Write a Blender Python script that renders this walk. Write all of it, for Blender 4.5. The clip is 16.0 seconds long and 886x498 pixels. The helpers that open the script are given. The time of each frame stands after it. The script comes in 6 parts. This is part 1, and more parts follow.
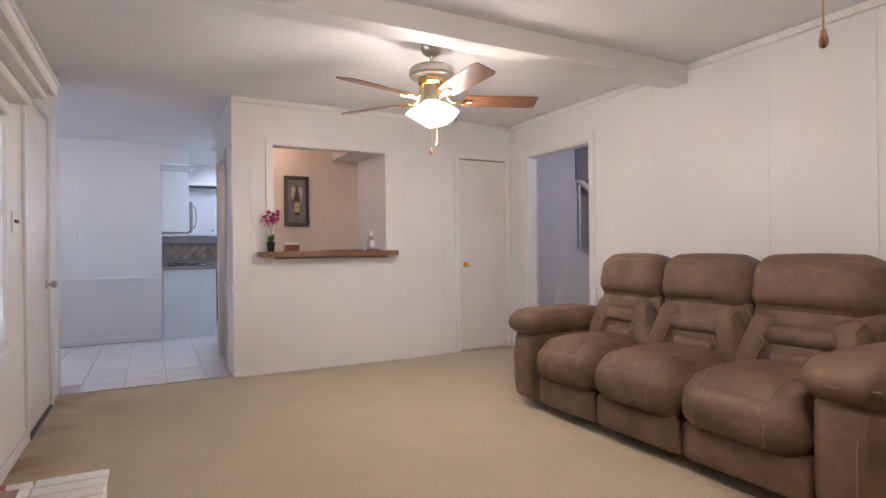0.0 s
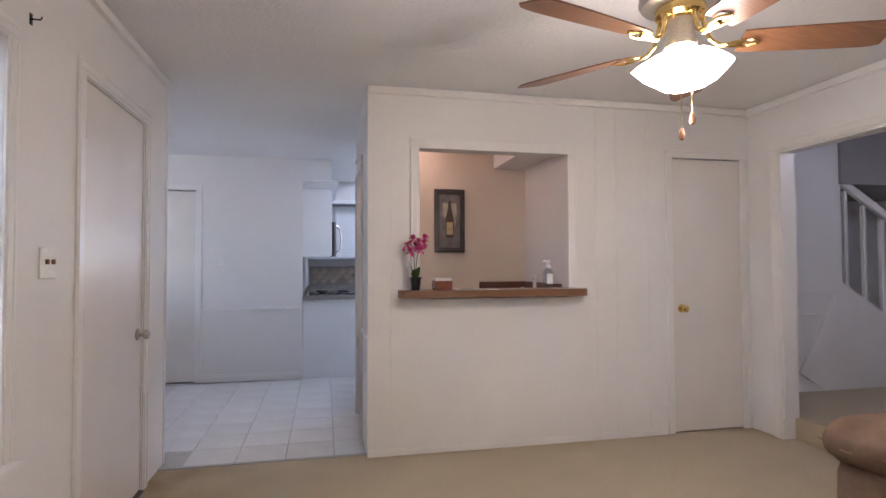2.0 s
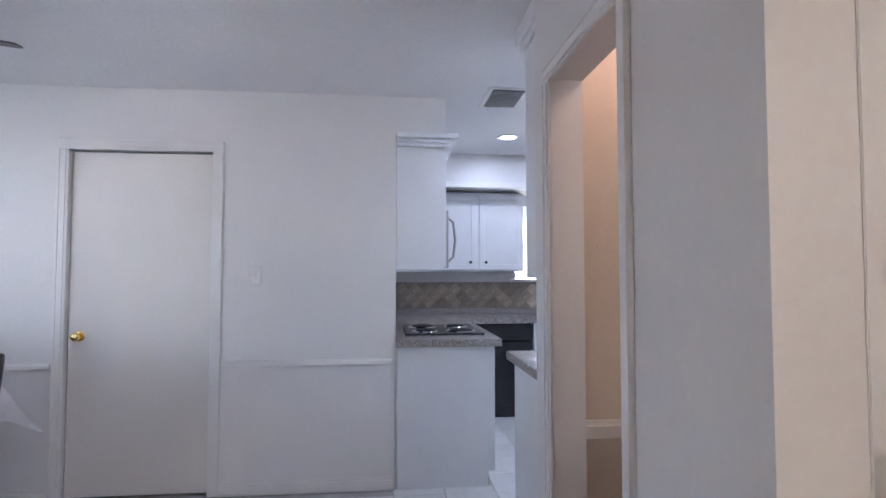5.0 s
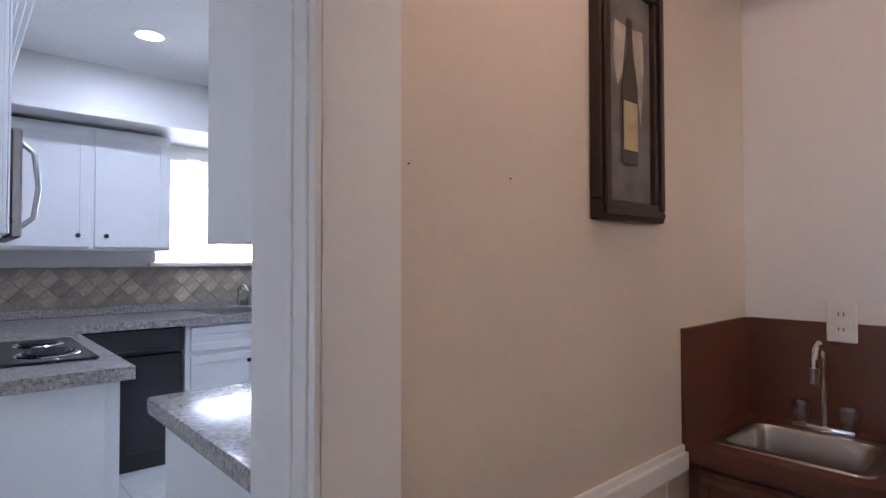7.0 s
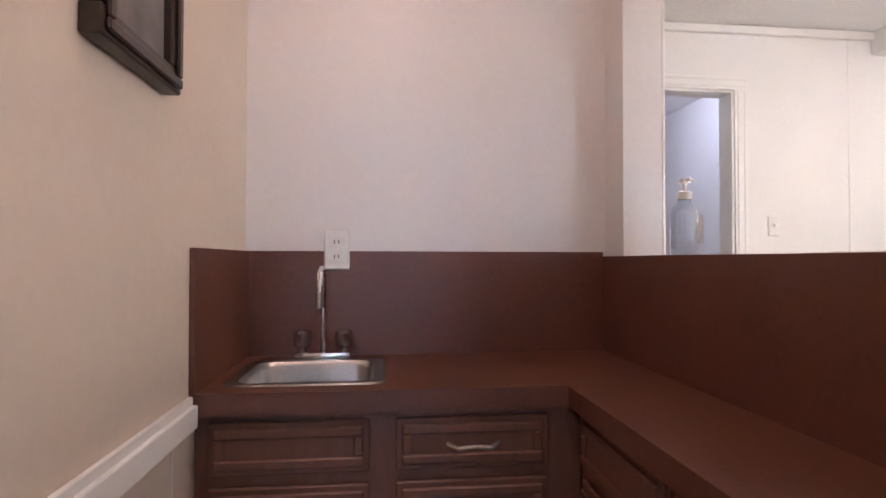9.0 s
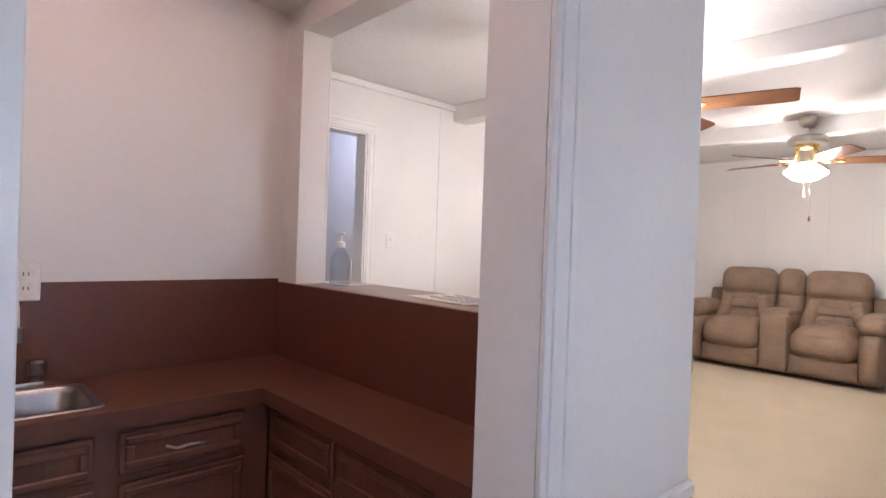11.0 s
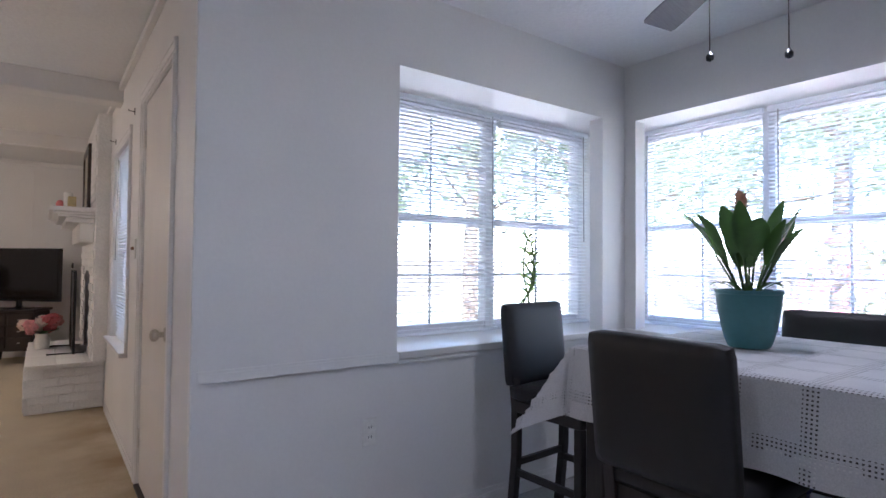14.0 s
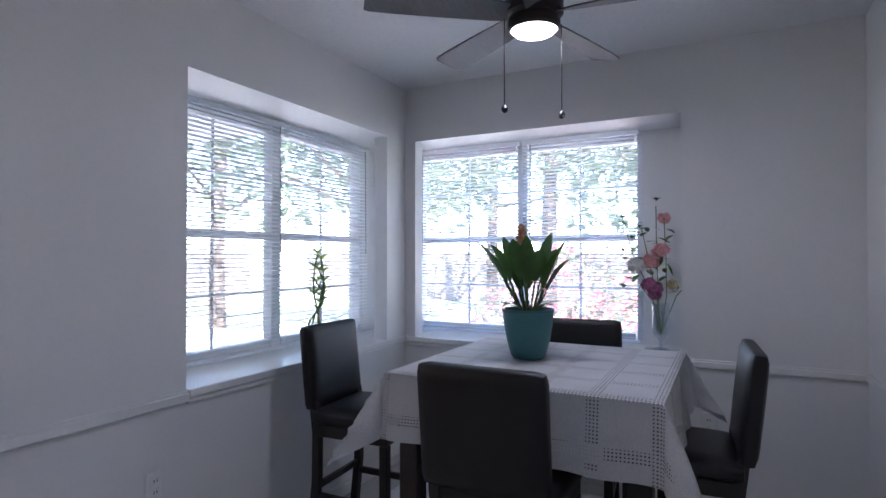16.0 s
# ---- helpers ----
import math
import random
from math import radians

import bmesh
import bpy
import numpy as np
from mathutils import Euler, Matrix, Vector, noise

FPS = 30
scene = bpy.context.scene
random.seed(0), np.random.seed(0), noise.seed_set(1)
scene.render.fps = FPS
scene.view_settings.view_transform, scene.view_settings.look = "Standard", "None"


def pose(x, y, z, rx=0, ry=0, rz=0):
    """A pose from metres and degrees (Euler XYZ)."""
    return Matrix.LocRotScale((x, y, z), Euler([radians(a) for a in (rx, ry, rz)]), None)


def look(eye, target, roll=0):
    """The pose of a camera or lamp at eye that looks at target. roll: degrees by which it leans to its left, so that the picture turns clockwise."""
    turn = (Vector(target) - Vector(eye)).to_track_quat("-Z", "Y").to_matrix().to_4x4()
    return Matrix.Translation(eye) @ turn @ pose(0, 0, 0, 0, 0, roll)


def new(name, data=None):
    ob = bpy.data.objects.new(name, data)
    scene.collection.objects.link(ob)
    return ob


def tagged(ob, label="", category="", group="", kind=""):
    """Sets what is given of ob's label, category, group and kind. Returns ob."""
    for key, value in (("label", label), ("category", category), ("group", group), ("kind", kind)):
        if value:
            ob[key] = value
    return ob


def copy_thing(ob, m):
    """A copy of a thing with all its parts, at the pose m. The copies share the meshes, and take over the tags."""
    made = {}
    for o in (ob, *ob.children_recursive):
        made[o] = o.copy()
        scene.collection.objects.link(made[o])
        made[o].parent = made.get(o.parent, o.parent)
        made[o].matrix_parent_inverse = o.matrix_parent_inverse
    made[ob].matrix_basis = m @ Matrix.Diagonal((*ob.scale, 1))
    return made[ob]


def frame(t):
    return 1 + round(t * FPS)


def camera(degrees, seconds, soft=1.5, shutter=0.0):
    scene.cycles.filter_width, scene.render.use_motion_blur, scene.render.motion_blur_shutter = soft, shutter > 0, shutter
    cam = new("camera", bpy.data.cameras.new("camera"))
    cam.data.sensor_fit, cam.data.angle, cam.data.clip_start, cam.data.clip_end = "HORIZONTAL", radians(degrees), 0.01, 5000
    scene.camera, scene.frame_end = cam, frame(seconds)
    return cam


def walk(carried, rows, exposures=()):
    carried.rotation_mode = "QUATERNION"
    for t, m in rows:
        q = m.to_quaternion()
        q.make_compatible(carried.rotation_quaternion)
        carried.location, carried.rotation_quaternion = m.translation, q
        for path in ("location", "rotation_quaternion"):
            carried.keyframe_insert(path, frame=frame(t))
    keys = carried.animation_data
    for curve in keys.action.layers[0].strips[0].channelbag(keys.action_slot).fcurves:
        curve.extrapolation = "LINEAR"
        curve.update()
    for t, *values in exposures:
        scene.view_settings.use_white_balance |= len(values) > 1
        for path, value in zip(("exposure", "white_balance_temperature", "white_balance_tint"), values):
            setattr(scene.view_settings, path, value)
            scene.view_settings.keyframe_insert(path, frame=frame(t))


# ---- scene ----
cam = camera(78.0, 16.0)
PATH = [
    (0, (0.62, 0.767, 1.089), (1.557, 2.534, 1.089), -0.7),
    (0.5, (0.685, 0.964, 1.076), (1.532, 2.776, 1.085), -0.6),
    (1, (0.789, 1.279, 1.112), (1.548, 3.129, 1.122), -0.5),
    (1.5, (0.921, 1.717, 1.202), (1.525, 3.624, 1.222), -0.4),
    (2, (0.949, 2.181, 1.249), (1.375, 4.134, 1.307), -0.2),
    (2.5, (0.947, 2.638, 1.262), (1.287, 4.607, 1.335), -0.2),
    (3, (0.885, 3.085, 1.256), (1.127, 5.069, 1.34), -0.1),
    (3.5, (0.782, 3.507, 1.316), (0.995, 5.494, 1.398), -0.1),
    (4, (0.688, 4.053, 1.316), (0.877, 6.042, 1.405), 0.3),
    (4.2, (0.662, 4.262, 1.312), (0.836, 6.252, 1.402), 0.1),
    (6.3, (0.699, 6.01, 1.347), (1.387, 7.887, 1.403), -0.7),
    (6.5, (0.762, 6.118, 1.336), (1.616, 7.926, 1.388), -0.6),
    (7, (0.913, 6.305, 1.272), (2.245, 7.797, 1.315), -0.1),
    (7.5, (1.041, 6.413, 1.182), (2.699, 7.53, 1.23), -0.0),
    (8, (1.158, 6.459, 1.1), (3.056, 7.085, 1.163), -0.1),
    (8.5, (1.19, 6.522, 1.076), (3.183, 6.68, 1.12), 0.2),
    (8.7, (1.189, 6.547, 1.068), (3.188, 6.54, 1.112), 0.1),
    (10.8, (0.845, 6.825, 1.225), (2.388, 5.652, 1.202), 2.2),
    (11, (0.778, 6.913, 1.246), (2.183, 5.59, 1.233), 2.0),
    (11.5, (0.697, 7.155, 1.271), (1.556, 5.419, 1.278), 1.5),
    (12, (0.613, 7.416, 1.281), (0.894, 5.466, 1.312), 1.0),
    (12.5, (0.543, 7.737, 1.256), (0.319, 5.75, 1.296), 0.7),
    (13, (0.455, 7.863, 1.242), (-0.171, 5.964, 1.285), 0.6),
    (13.5, (0.406, 7.988, 1.215), (-0.541, 6.227, 1.262), 0.7),
    (14, (0.395, 8.075, 1.188), (-0.786, 6.462, 1.244), 0.5),
    (14.5, (0.39, 8.129, 1.188), (-0.969, 6.663, 1.236), 0.4),
    (15, (0.398, 8.14, 1.2), (-1.11, 6.827, 1.241), 0.3),
    (15.5, (0.461, 8.061, 1.249), (-1.175, 6.911, 1.29), -0.1),
    (16, (0.573, 7.889, 1.328), (-1.202, 6.967, 1.354), -0.0),
]
EXPOSURE = [(t, stops, kelvin, 22) for t, stops, kelvin in
            ((0.0, 4.32, 5530), (1.5, 4.25, 5530), (2.5, 4.03, 5530), (4.0, 4.26, 5500), (6.5, 4.06, 5500), (7.5, 4.56, 5490), (8.0, 4.72, 5480), (8.5, 5.0, 5450), (11.0, 4.88, 5350), (11.5, 4.85, 5180),
             (12.0, 4.57, 5300), (12.5, 4.45, 5400), (13.0, 4.22, 5450), (14.0, 3.84, 5500), (15.0, 3.4, 5480), (16.0, 3.4, 5480))]
walk(cam, [(t, look(eye, target, roll)) for t, eye, target, roll in PATH], EXPOSURE)

# ---- plan (metres) ----
LW = -0.04       # living room, window wall
RW = 4.15       # living room, sofa wall
NW = -0.5       # living room, wall behind the loveseat
PW, PB = 5.79, 5.905   # pass-through wall, living face and bar face
DW = 5.985      # dining, wall of the first window
XW = -2.545     # dining, wall of the second window
FW = 8.46       # dining, far wall with the door
BX, BI = 1.23, 1.345   # wall with the bar's opening
BK, BK2 = 6.96, 7.07   # bar back wall and its kitchen face
SW = 2.775      # bar sink wall
KX = 0.72       # kitchen, cooktop wall
KF = 10.62      # kitchen, window wall
CH = 2.44       # ceiling

# ---- light ----
world = bpy.data.worlds.new("sky")
scene.world = world
world.use_nodes = True
wn = world.node_tree.nodes
sky = wn.new("ShaderNodeTexSky")
sky.sky_type, sky.sun_disc = "NISHITA", False
sky.sun_elevation, sky.sun_rotation = radians(55), radians(42)
wn["Background"].inputs["Strength"].default_value = 0.15
world.node_tree.links.new(sky.outputs[0], wn["Background"].inputs[0])
sun = new("sun", bpy.data.lights.new("sun", "SUN"))
sun.data.energy, sun.data.angle, sun.data.color = 5.0, radians(0.5), (1, 0.95, 0.86)
sun.matrix_world = look((0, 0, 0), (-0.38, -0.42, -0.82))


def point_lamp(name, x, y, z, watts, colour, radius=0.06):
    lamp = new(name, bpy.data.lights.new(name, "POINT"))
    lamp.data.energy, lamp.data.color, lamp.data.shadow_soft_size = watts, colour, radius
    lamp.location = (x, y, z)
    return lamp


WARM, COOL = (1.0, 0.81, 0.60), (0.86, 0.93, 1.0)
point_lamp("fan_bulb", 2.24, 3.95, 1.80, 1.2, WARM, 0.12)
point_lamp("fan_bulb", 2.06, 1.52, 1.80, 1.2, WARM, 0.12)
# no fixture hangs in the hall: this lamp is added to brighten it
point_lamp("hall_fill_lamp", 5.2, 4.6, 2.3, 0.48, (0.95, 0.93, 0.98), 0.1)


def disc_lamp(name, x, y, z, watts, colour, size):
    lamp = new(name, bpy.data.lights.new(name, "AREA"))
    lamp.data.shape, lamp.data.size, lamp.data.energy, lamp.data.color = "DISK", size, watts, colour
    lamp.location = (x, y, z)
    return lamp


disc_lamp("dining_bulb", -1.49, 7.22, 2.19, 0.3, (0.95, 0.96, 1.0), 0.17)
disc_lamp("can_bulb", 1.65, 9.40, CH - 0.006, 0.5, COOL, 0.12)
disc_lamp("can_bulb", 1.75, 8.05, CH - 0.006, 0.5, COOL, 0.12)
point_lamp("bar_bulb", 1.70, 6.62, 2.30, 0.19, (1.0, 0.66, 0.47), 0.06)

# ---- materials ----


def mat(name, colour, rough=0.6, metal=0.0, grain=60.0, vary=0.06, stain=3.0, stain_vary=0.05, bump=0.05,
        bump_scale=200.0, coat=0.0, stretch=(1, 1, 1), random_tone=0.0):
    m = bpy.data.materials.new(name)
    m.use_nodes = True
    n, l = m.node_tree.nodes, m.node_tree.links
    bsdf = n["Principled BSDF"]
    tc = n.new("ShaderNodeTexCoord")
    mp = n.new("ShaderNodeMapping")
    mp.inputs["Scale"].default_value = stretch
    l.new(tc.outputs["Object"], mp.inputs[0])

    def noise_of(scale, detail=4):
        t = n.new("ShaderNodeTexNoise")
        t.inputs["Scale"].default_value, t.inputs["Detail"].default_value = scale, detail
        l.new(mp.outputs[0], t.inputs["Vector"])
        return t

    def ramp(tex, amount):
        r = n.new("ShaderNodeMapRange")
        r.inputs[1].default_value, r.inputs[2].default_value = 0.3, 0.7
        r.inputs[3].default_value, r.inputs[4].default_value = 1 - amount, 1 + amount
        l.new(tex.outputs["Fac"], r.inputs[0])
        return r.outputs[0]

    def times(a, b):
        k = n.new("ShaderNodeMath")
        k.operation = "MULTIPLY"
        l.new(a, k.inputs[0])
        l.new(b, k.inputs[1])
        return k.outputs[0]
    value = times(ramp(noise_of(grain), vary), ramp(noise_of(stain, 2), stain_vary))
    if random_tone:
        info = n.new("ShaderNodeObjectInfo")
        r = n.new("ShaderNodeMapRange")
        r.inputs[3].default_value, r.inputs[4].default_value = 1 - random_tone, 1 + random_tone
        l.new(info.outputs["Random"], r.inputs[0])
        value = times(value, r.outputs[0])
    mul = n.new("ShaderNodeVectorMath")
    mul.operation = "SCALE"
    mul.inputs[0].default_value = colour
    l.new(value, mul.inputs["Scale"])
    l.new(mul.outputs[0], bsdf.inputs["Base Color"])
    bsdf.inputs["Roughness"].default_value, bsdf.inputs["Metallic"].default_value = rough, metal
    bsdf.inputs["Coat Weight"].default_value = coat
    if bump:
        b = n.new("ShaderNodeBump")
        b.inputs["Strength"].default_value, b.inputs["Distance"].default_value = bump, 0.01
        l.new(noise_of(bump_scale, 3).outputs["Fac"], b.inputs["Height"])
        l.new(b.outputs[0], bsdf.inputs["Normal"])
    return m


def glow(name, colour, strength):
    m = bpy.data.materials.new(name)
    m.use_nodes = True
    b = m.node_tree.nodes["Principled BSDF"]
    b.inputs["Base Color"].default_value = (0.9, 0.9, 0.88, 1)
    b.inputs["Emission Color"].default_value = (*colour, 1)
    b.inputs["Emission Strength"].default_value = strength
    return m


def glass(name, colour=(1, 1, 1), rough=0.02, base=0.035):
    m = bpy.data.materials.new(name)
    m.use_nodes = True
    n, l = m.node_tree.nodes, m.node_tree.links
    mix, tr, gl, lw, pw, sc = (n.new(k) for k in ("ShaderNodeMixShader", "ShaderNodeBsdfTransparent", "ShaderNodeBsdfGlossy", "ShaderNodeLayerWeight", "ShaderNodeMath", "ShaderNodeMath"))
    tr.inputs[0].default_value = (*colour, 1)
    gl.inputs["Roughness"].default_value = rough
    pw.operation, pw.inputs[1].default_value = "POWER", 4.0
    sc.operation, sc.inputs[1].default_value, sc.inputs[2].default_value = "MULTIPLY_ADD", 0.7, base
    l.new(lw.outputs["Facing"], pw.inputs[0])
    l.new(pw.outputs[0], sc.inputs[0])
    l.new(sc.outputs[0], mix.inputs[0])
    l.new(tr.outputs[0], mix.inputs[1])
    l.new(gl.outputs[0], mix.inputs[2])
    l.new(mix.outputs[0], n["Material Output"].inputs["Surface"])
    return m


PAINT = mat("wall_paint", (0.78, 0.765, 0.75), 0.42, vary=0.015, stain_vary=0.03, stain=1.3, bump=0.04, bump_scale=90)
PAINT_BAR = mat("bar_wall_paint", (0.68, 0.59, 0.49), 0.5, vary=0.02, stain_vary=0.05, stain=1.5, bump=0.05, bump_scale=90)
CEIL = mat("ceiling_paint", (0.80, 0.795, 0.79), 0.75, vary=0.03, stain_vary=0.03, stain=1.0, bump=0.35, bump_scale=45)
GLOSS = mat("trim_enamel", (0.80, 0.785, 0.765), 0.28, vary=0.015, stain_vary=0.03, bump=0.03, bump_scale=40)
DOORPAINT = mat("door_enamel", (0.74, 0.705, 0.665), 0.33, vary=0.02, stain_vary=0.04, stain=2, bump=0.05, bump_scale=14)
CABWHITE = mat("cabinet_enamel", (0.80, 0.81, 0.82), 0.35, vary=0.02, stain_vary=0.03, bump=0.03)
CARPET = mat("beige_carpet", (0.65, 0.55, 0.39), 0.95, grain=140, vary=0.20, stain=3.4, stain_vary=0.035, bump=0.9, bump_scale=420)


def soiled_edge(m, wall, reach, tone):
    """Brown foot soil that frays out from the wall along which people walk."""
    n, l = m.node_tree.nodes, m.node_tree.links
    bsdf = n["Principled BSDF"]
    clean = bsdf.inputs["Base Color"].links[0].from_socket
    tc, sep, tex = n.new("ShaderNodeTexCoord"), n.new("ShaderNodeSeparateXYZ"), n.new("ShaderNodeTexNoise")
    tex.inputs["Scale"].default_value, tex.inputs["Detail"].default_value = 2.2, 6
    l.new(tc.outputs["Object"], sep.inputs[0])
    l.new(tc.outputs["Object"], tex.inputs["Vector"])
    near, soil, mix = n.new("ShaderNodeMapRange"), n.new("ShaderNodeMath"), n.new("ShaderNodeMix")
    near.inputs[1].default_value, near.inputs[2].default_value = wall, wall + reach
    near.inputs[3].default_value, near.inputs[4].default_value = 0.95, 0.0
    l.new(sep.outputs[0], near.inputs[0])
    spread = n.new("ShaderNodeMapRange")
    spread.inputs[1].default_value, spread.inputs[2].default_value = 0.38, 0.66
    l.new(tex.outputs["Fac"], spread.inputs[0])
    soil.operation = "MULTIPLY"
    l.new(near.outputs[0], soil.inputs[0])
    l.new(spread.outputs[0], soil.inputs[1])
    mix.data_type = "RGBA"
    l.new(soil.outputs[0], mix.inputs["Factor"])
    l.new(clean, mix.inputs[6])
    mix.inputs[7].default_value = (*tone, 1)
    l.new(mix.outputs[2], bsdf.inputs["Base Color"])


soiled_edge(CARPET, LW, 0.62, (0.36, 0.245, 0.125))
TILE = mat("white_floor_tile", (0.74, 0.74, 0.73), 0.25, grain=20, vary=0.03, stain=3, stain_vary=0.04, bump=0.02, bump_scale=20, random_tone=0.03)
SPLASHGROUT = mat("tan_grout", (0.36, 0.32, 0.27), 0.85, grain=50, vary=0.12, stain=8, stain_vary=0.1, bump=0.2)
GROUT = mat("grey_grout", (0.42, 0.41, 0.40), 0.9, vary=0.1, bump=0.2)
LEATHER = mat("brown_suede", (0.155, 0.094, 0.057), 0.52, grain=38, vary=0.12, stain=7, stain_vary=0.24, bump=0.35, bump_scale=260)
# the sofa's brown suede, lightened to carry the brighter light on the loveseat
LEATHER_LIT = mat("lit_brown_suede", (0.25, 0.175, 0.115), 0.6, grain=38, vary=0.08, stain=5, stain_vary=0.14, bump=0.35, bump_scale=260)
STITCH = mat("tan_thread", (0.27, 0.19, 0.12), 0.8)
LAMINATE = mat("oak_brown_laminate", (0.20, 0.105, 0.055), 0.3, grain=30, vary=0.15, stretch=(1, 6, 6), bump=0.03)
BARBROWN = mat("brown_bar_laminate", (0.125, 0.045, 0.026), 0.38, grain=90, vary=0.10, stain=4, stain_vary=0.08, bump=0.04)
BARWOOD = mat("dark_stained_wood", (0.155, 0.062, 0.036), 0.40, grain=40, vary=0.13, stretch=(1, 1, 0.15), bump=0.08)
GRANITE = mat("grey_speckled_laminate", (0.30, 0.275, 0.26), 0.18, grain=70, vary=0.45, stain=160, stain_vary=0.3, bump=0.0)
BLACK = mat("black_enamel", (0.012, 0.012, 0.014), 0.25, bump=0.0)
STEEL = mat("brushed_steel", (0.42, 0.41, 0.40), 0.28, 1.0, grain=200, vary=0.08, bump=0.05)
CHROME = mat("chrome", (0.8, 0.8, 0.8), 0.08, 1.0, bump=0.0)
NICKEL = mat("brushed_nickel", (0.50, 0.47, 0.42), 0.3, 1.0, grain=120, vary=0.1, bump=0.03)
BRASS = mat("polished_brass", (0.80, 0.58, 0.22), 0.16, 1.0, bump=0.0)
BLADE = mat("walnut_blade", (0.20, 0.095, 0.045), 0.35, grain=26, vary=0.22, stretch=(0.4, 5, 1), bump=0.03)
GREYBLADE = mat("grey_brown_blade", (0.095, 0.09, 0.088), 0.45, grain=30, vary=0.2, stretch=(0.5, 5, 1), bump=0.02)
BRONZE = mat("dark_bronze", (0.045, 0.036, 0.032), 0.4, 0.7, bump=0.0)
SHADE = glow("lit_frosted_glass", (1.0, 0.86, 0.62), 1.2)
LED = glow("lit_acrylic_disc", (1.0, 0.93, 0.82), 0.9)
CANLED = glow("lit_can_lens", (0.95, 0.97, 1.0), 1.6)
BARLED = glow("lit_amber_glass", (1.0, 0.62, 0.35), 0.6)
BLINDMAT = mat("white_vinyl_slat", (0.80, 0.80, 0.82), 0.5, bump=0.0)
VINYL = mat("white_window_vinyl", (0.72, 0.72, 0.74), 0.4, bump=0.0)
PANE = glass("window_glass")
CLEAR = glass("clear_plastic", (0.86, 0.89, 0.92), 0.05, 0.12)
ACRYLIC = glass("faceted_acrylic", (0.86, 0.86, 0.88), 0.15, 0.25)
BRICK = mat("white_painted_brick", (0.76, 0.75, 0.73), 0.6, grain=80, vary=0.06, stain_vary=0.07, bump=0.5, bump_scale=60, random_tone=0.04)
SOOT = mat("sooty_black", (0.02, 0.019, 0.018), 0.85, bump=0.2)
STONE = mat("tan_stone_tile", (0.42, 0.35, 0.27), 0.45, grain=40, vary=0.18, stain=12, stain_vary=0.2, bump=0.2, bump_scale=80, random_tone=0.26)
VINYLBLACK = mat("black_leatherette", (0.008, 0.0065, 0.007), 0.40, grain=300, vary=0.1, bump=0.12, bump_scale=500)
ESPRESSO = mat("espresso_wood", (0.022, 0.016, 0.014), 0.42, grain=40, vary=0.25, stretch=(4, 4, 0.4), bump=0.04)
TEAL = mat("teal_plastic", (0.06, 0.19, 0.21), 0.42, vary=0.04, bump=0.02)
LEAF = mat("dark_green_leaf", (0.045, 0.10, 0.022), 0.4, grain=25, vary=0.25, stretch=(1, 1, 1), bump=0.05)
LIME = mat("lime_green_leaf", (0.16, 0.27, 0.05), 0.45, grain=25, vary=0.2)
STALK = mat("green_stalk", (0.12, 0.20, 0.05), 0.5, grain=60, vary=0.2)
MAGENTA = mat("magenta_petal", (0.55, 0.045, 0.22), 0.5, grain=60, vary=0.2)
ROSE = mat("pink_petal", (0.72, 0.22, 0.24), 0.55, grain=60, vary=0.2)
PALEROSE = mat("pale_rose_petal", (0.74, 0.36, 0.36), 0.55, grain=60, vary=0.22)
MAUVE = mat("mauve_petal", (0.42, 0.12, 0.24), 0.55, grain=60, vary=0.25)
CREAM = mat("cream_petal", (0.78, 0.66, 0.58), 0.55, grain=60, vary=0.15)
WHITE = mat("white_plastic", (0.78, 0.77, 0.74), 0.35, bump=0.0)
PAPER = mat("white_paper", (0.80, 0.80, 0.78), 0.8, bump=0.0)
INK = mat("grey_ink", (0.16, 0.16, 0.17), 0.8, bump=0.0)
SOIL = mat("dark_soil", (0.05, 0.035, 0.025), 0.95, grain=90, vary=0.4, bump=0.6)
REDWOOD = mat("red_brown_wood", (0.17, 0.045, 0.022), 0.35, grain=40, vary=0.2, bump=0.03)
FRAMEWOOD = mat("dark_frame_wood", (0.028, 0.015, 0.010), 0.32, grain=50, vary=0.3, bump=0.04)
CANVAS_GREY = mat("grey_print", (0.16, 0.145, 0.14), 0.6, grain=18, vary=0.25, stain=6, stain_vary=0.3)
CANVAS_BOTTLE = mat("bottle_print", (0.06, 0.045, 0.03), 0.6, grain=20, vary=0.3)
CANVAS_LABEL = mat("label_print", (0.46, 0.38, 0.20), 0.6, grain=20, vary=0.2)
CANVAS_CLOTH = mat("pale_print", (0.42, 0.38, 0.30), 0.6, grain=14, vary=0.35)
GRASS = mat("lawn", (0.20, 0.21, 0.15), 0.95, grain=30, vary=0.4, stain=0.5, stain_vary=0.3, bump=0.6, bump_scale=60)
BARK = mat("bark", (0.11, 0.085, 0.065), 0.95, grain=12, vary=0.35, bump=0.8, bump_scale=20)
FOLIAGE = mat("tree_leaves", (0.11, 0.135, 0.085), 0.65, grain=2, vary=0.45, bump=0.0, random_tone=0.1)
BLOSSOM = mat("pink_blossom", (0.70, 0.25, 0.28), 0.7, grain=5, vary=0.35, bump=0.0)
CONCRETE = mat("pale_concrete", (0.48, 0.47, 0.45), 0.9, grain=40, vary=0.15, bump=0.2)
FENCEWOOD = mat("grey_fence_wood", (0.22, 0.19, 0.17), 0.9, grain=30, vary=0.25, stretch=(4, 4, 0.4), bump=0.3)
VALANCE = mat("cream_valance_fabric", (0.62, 0.53, 0.38), 0.9, grain=150, vary=0.1, bump=0.3)
SCREEN = mat("black_screen", (0.006, 0.006, 0.007), 0.08, bump=0.0)
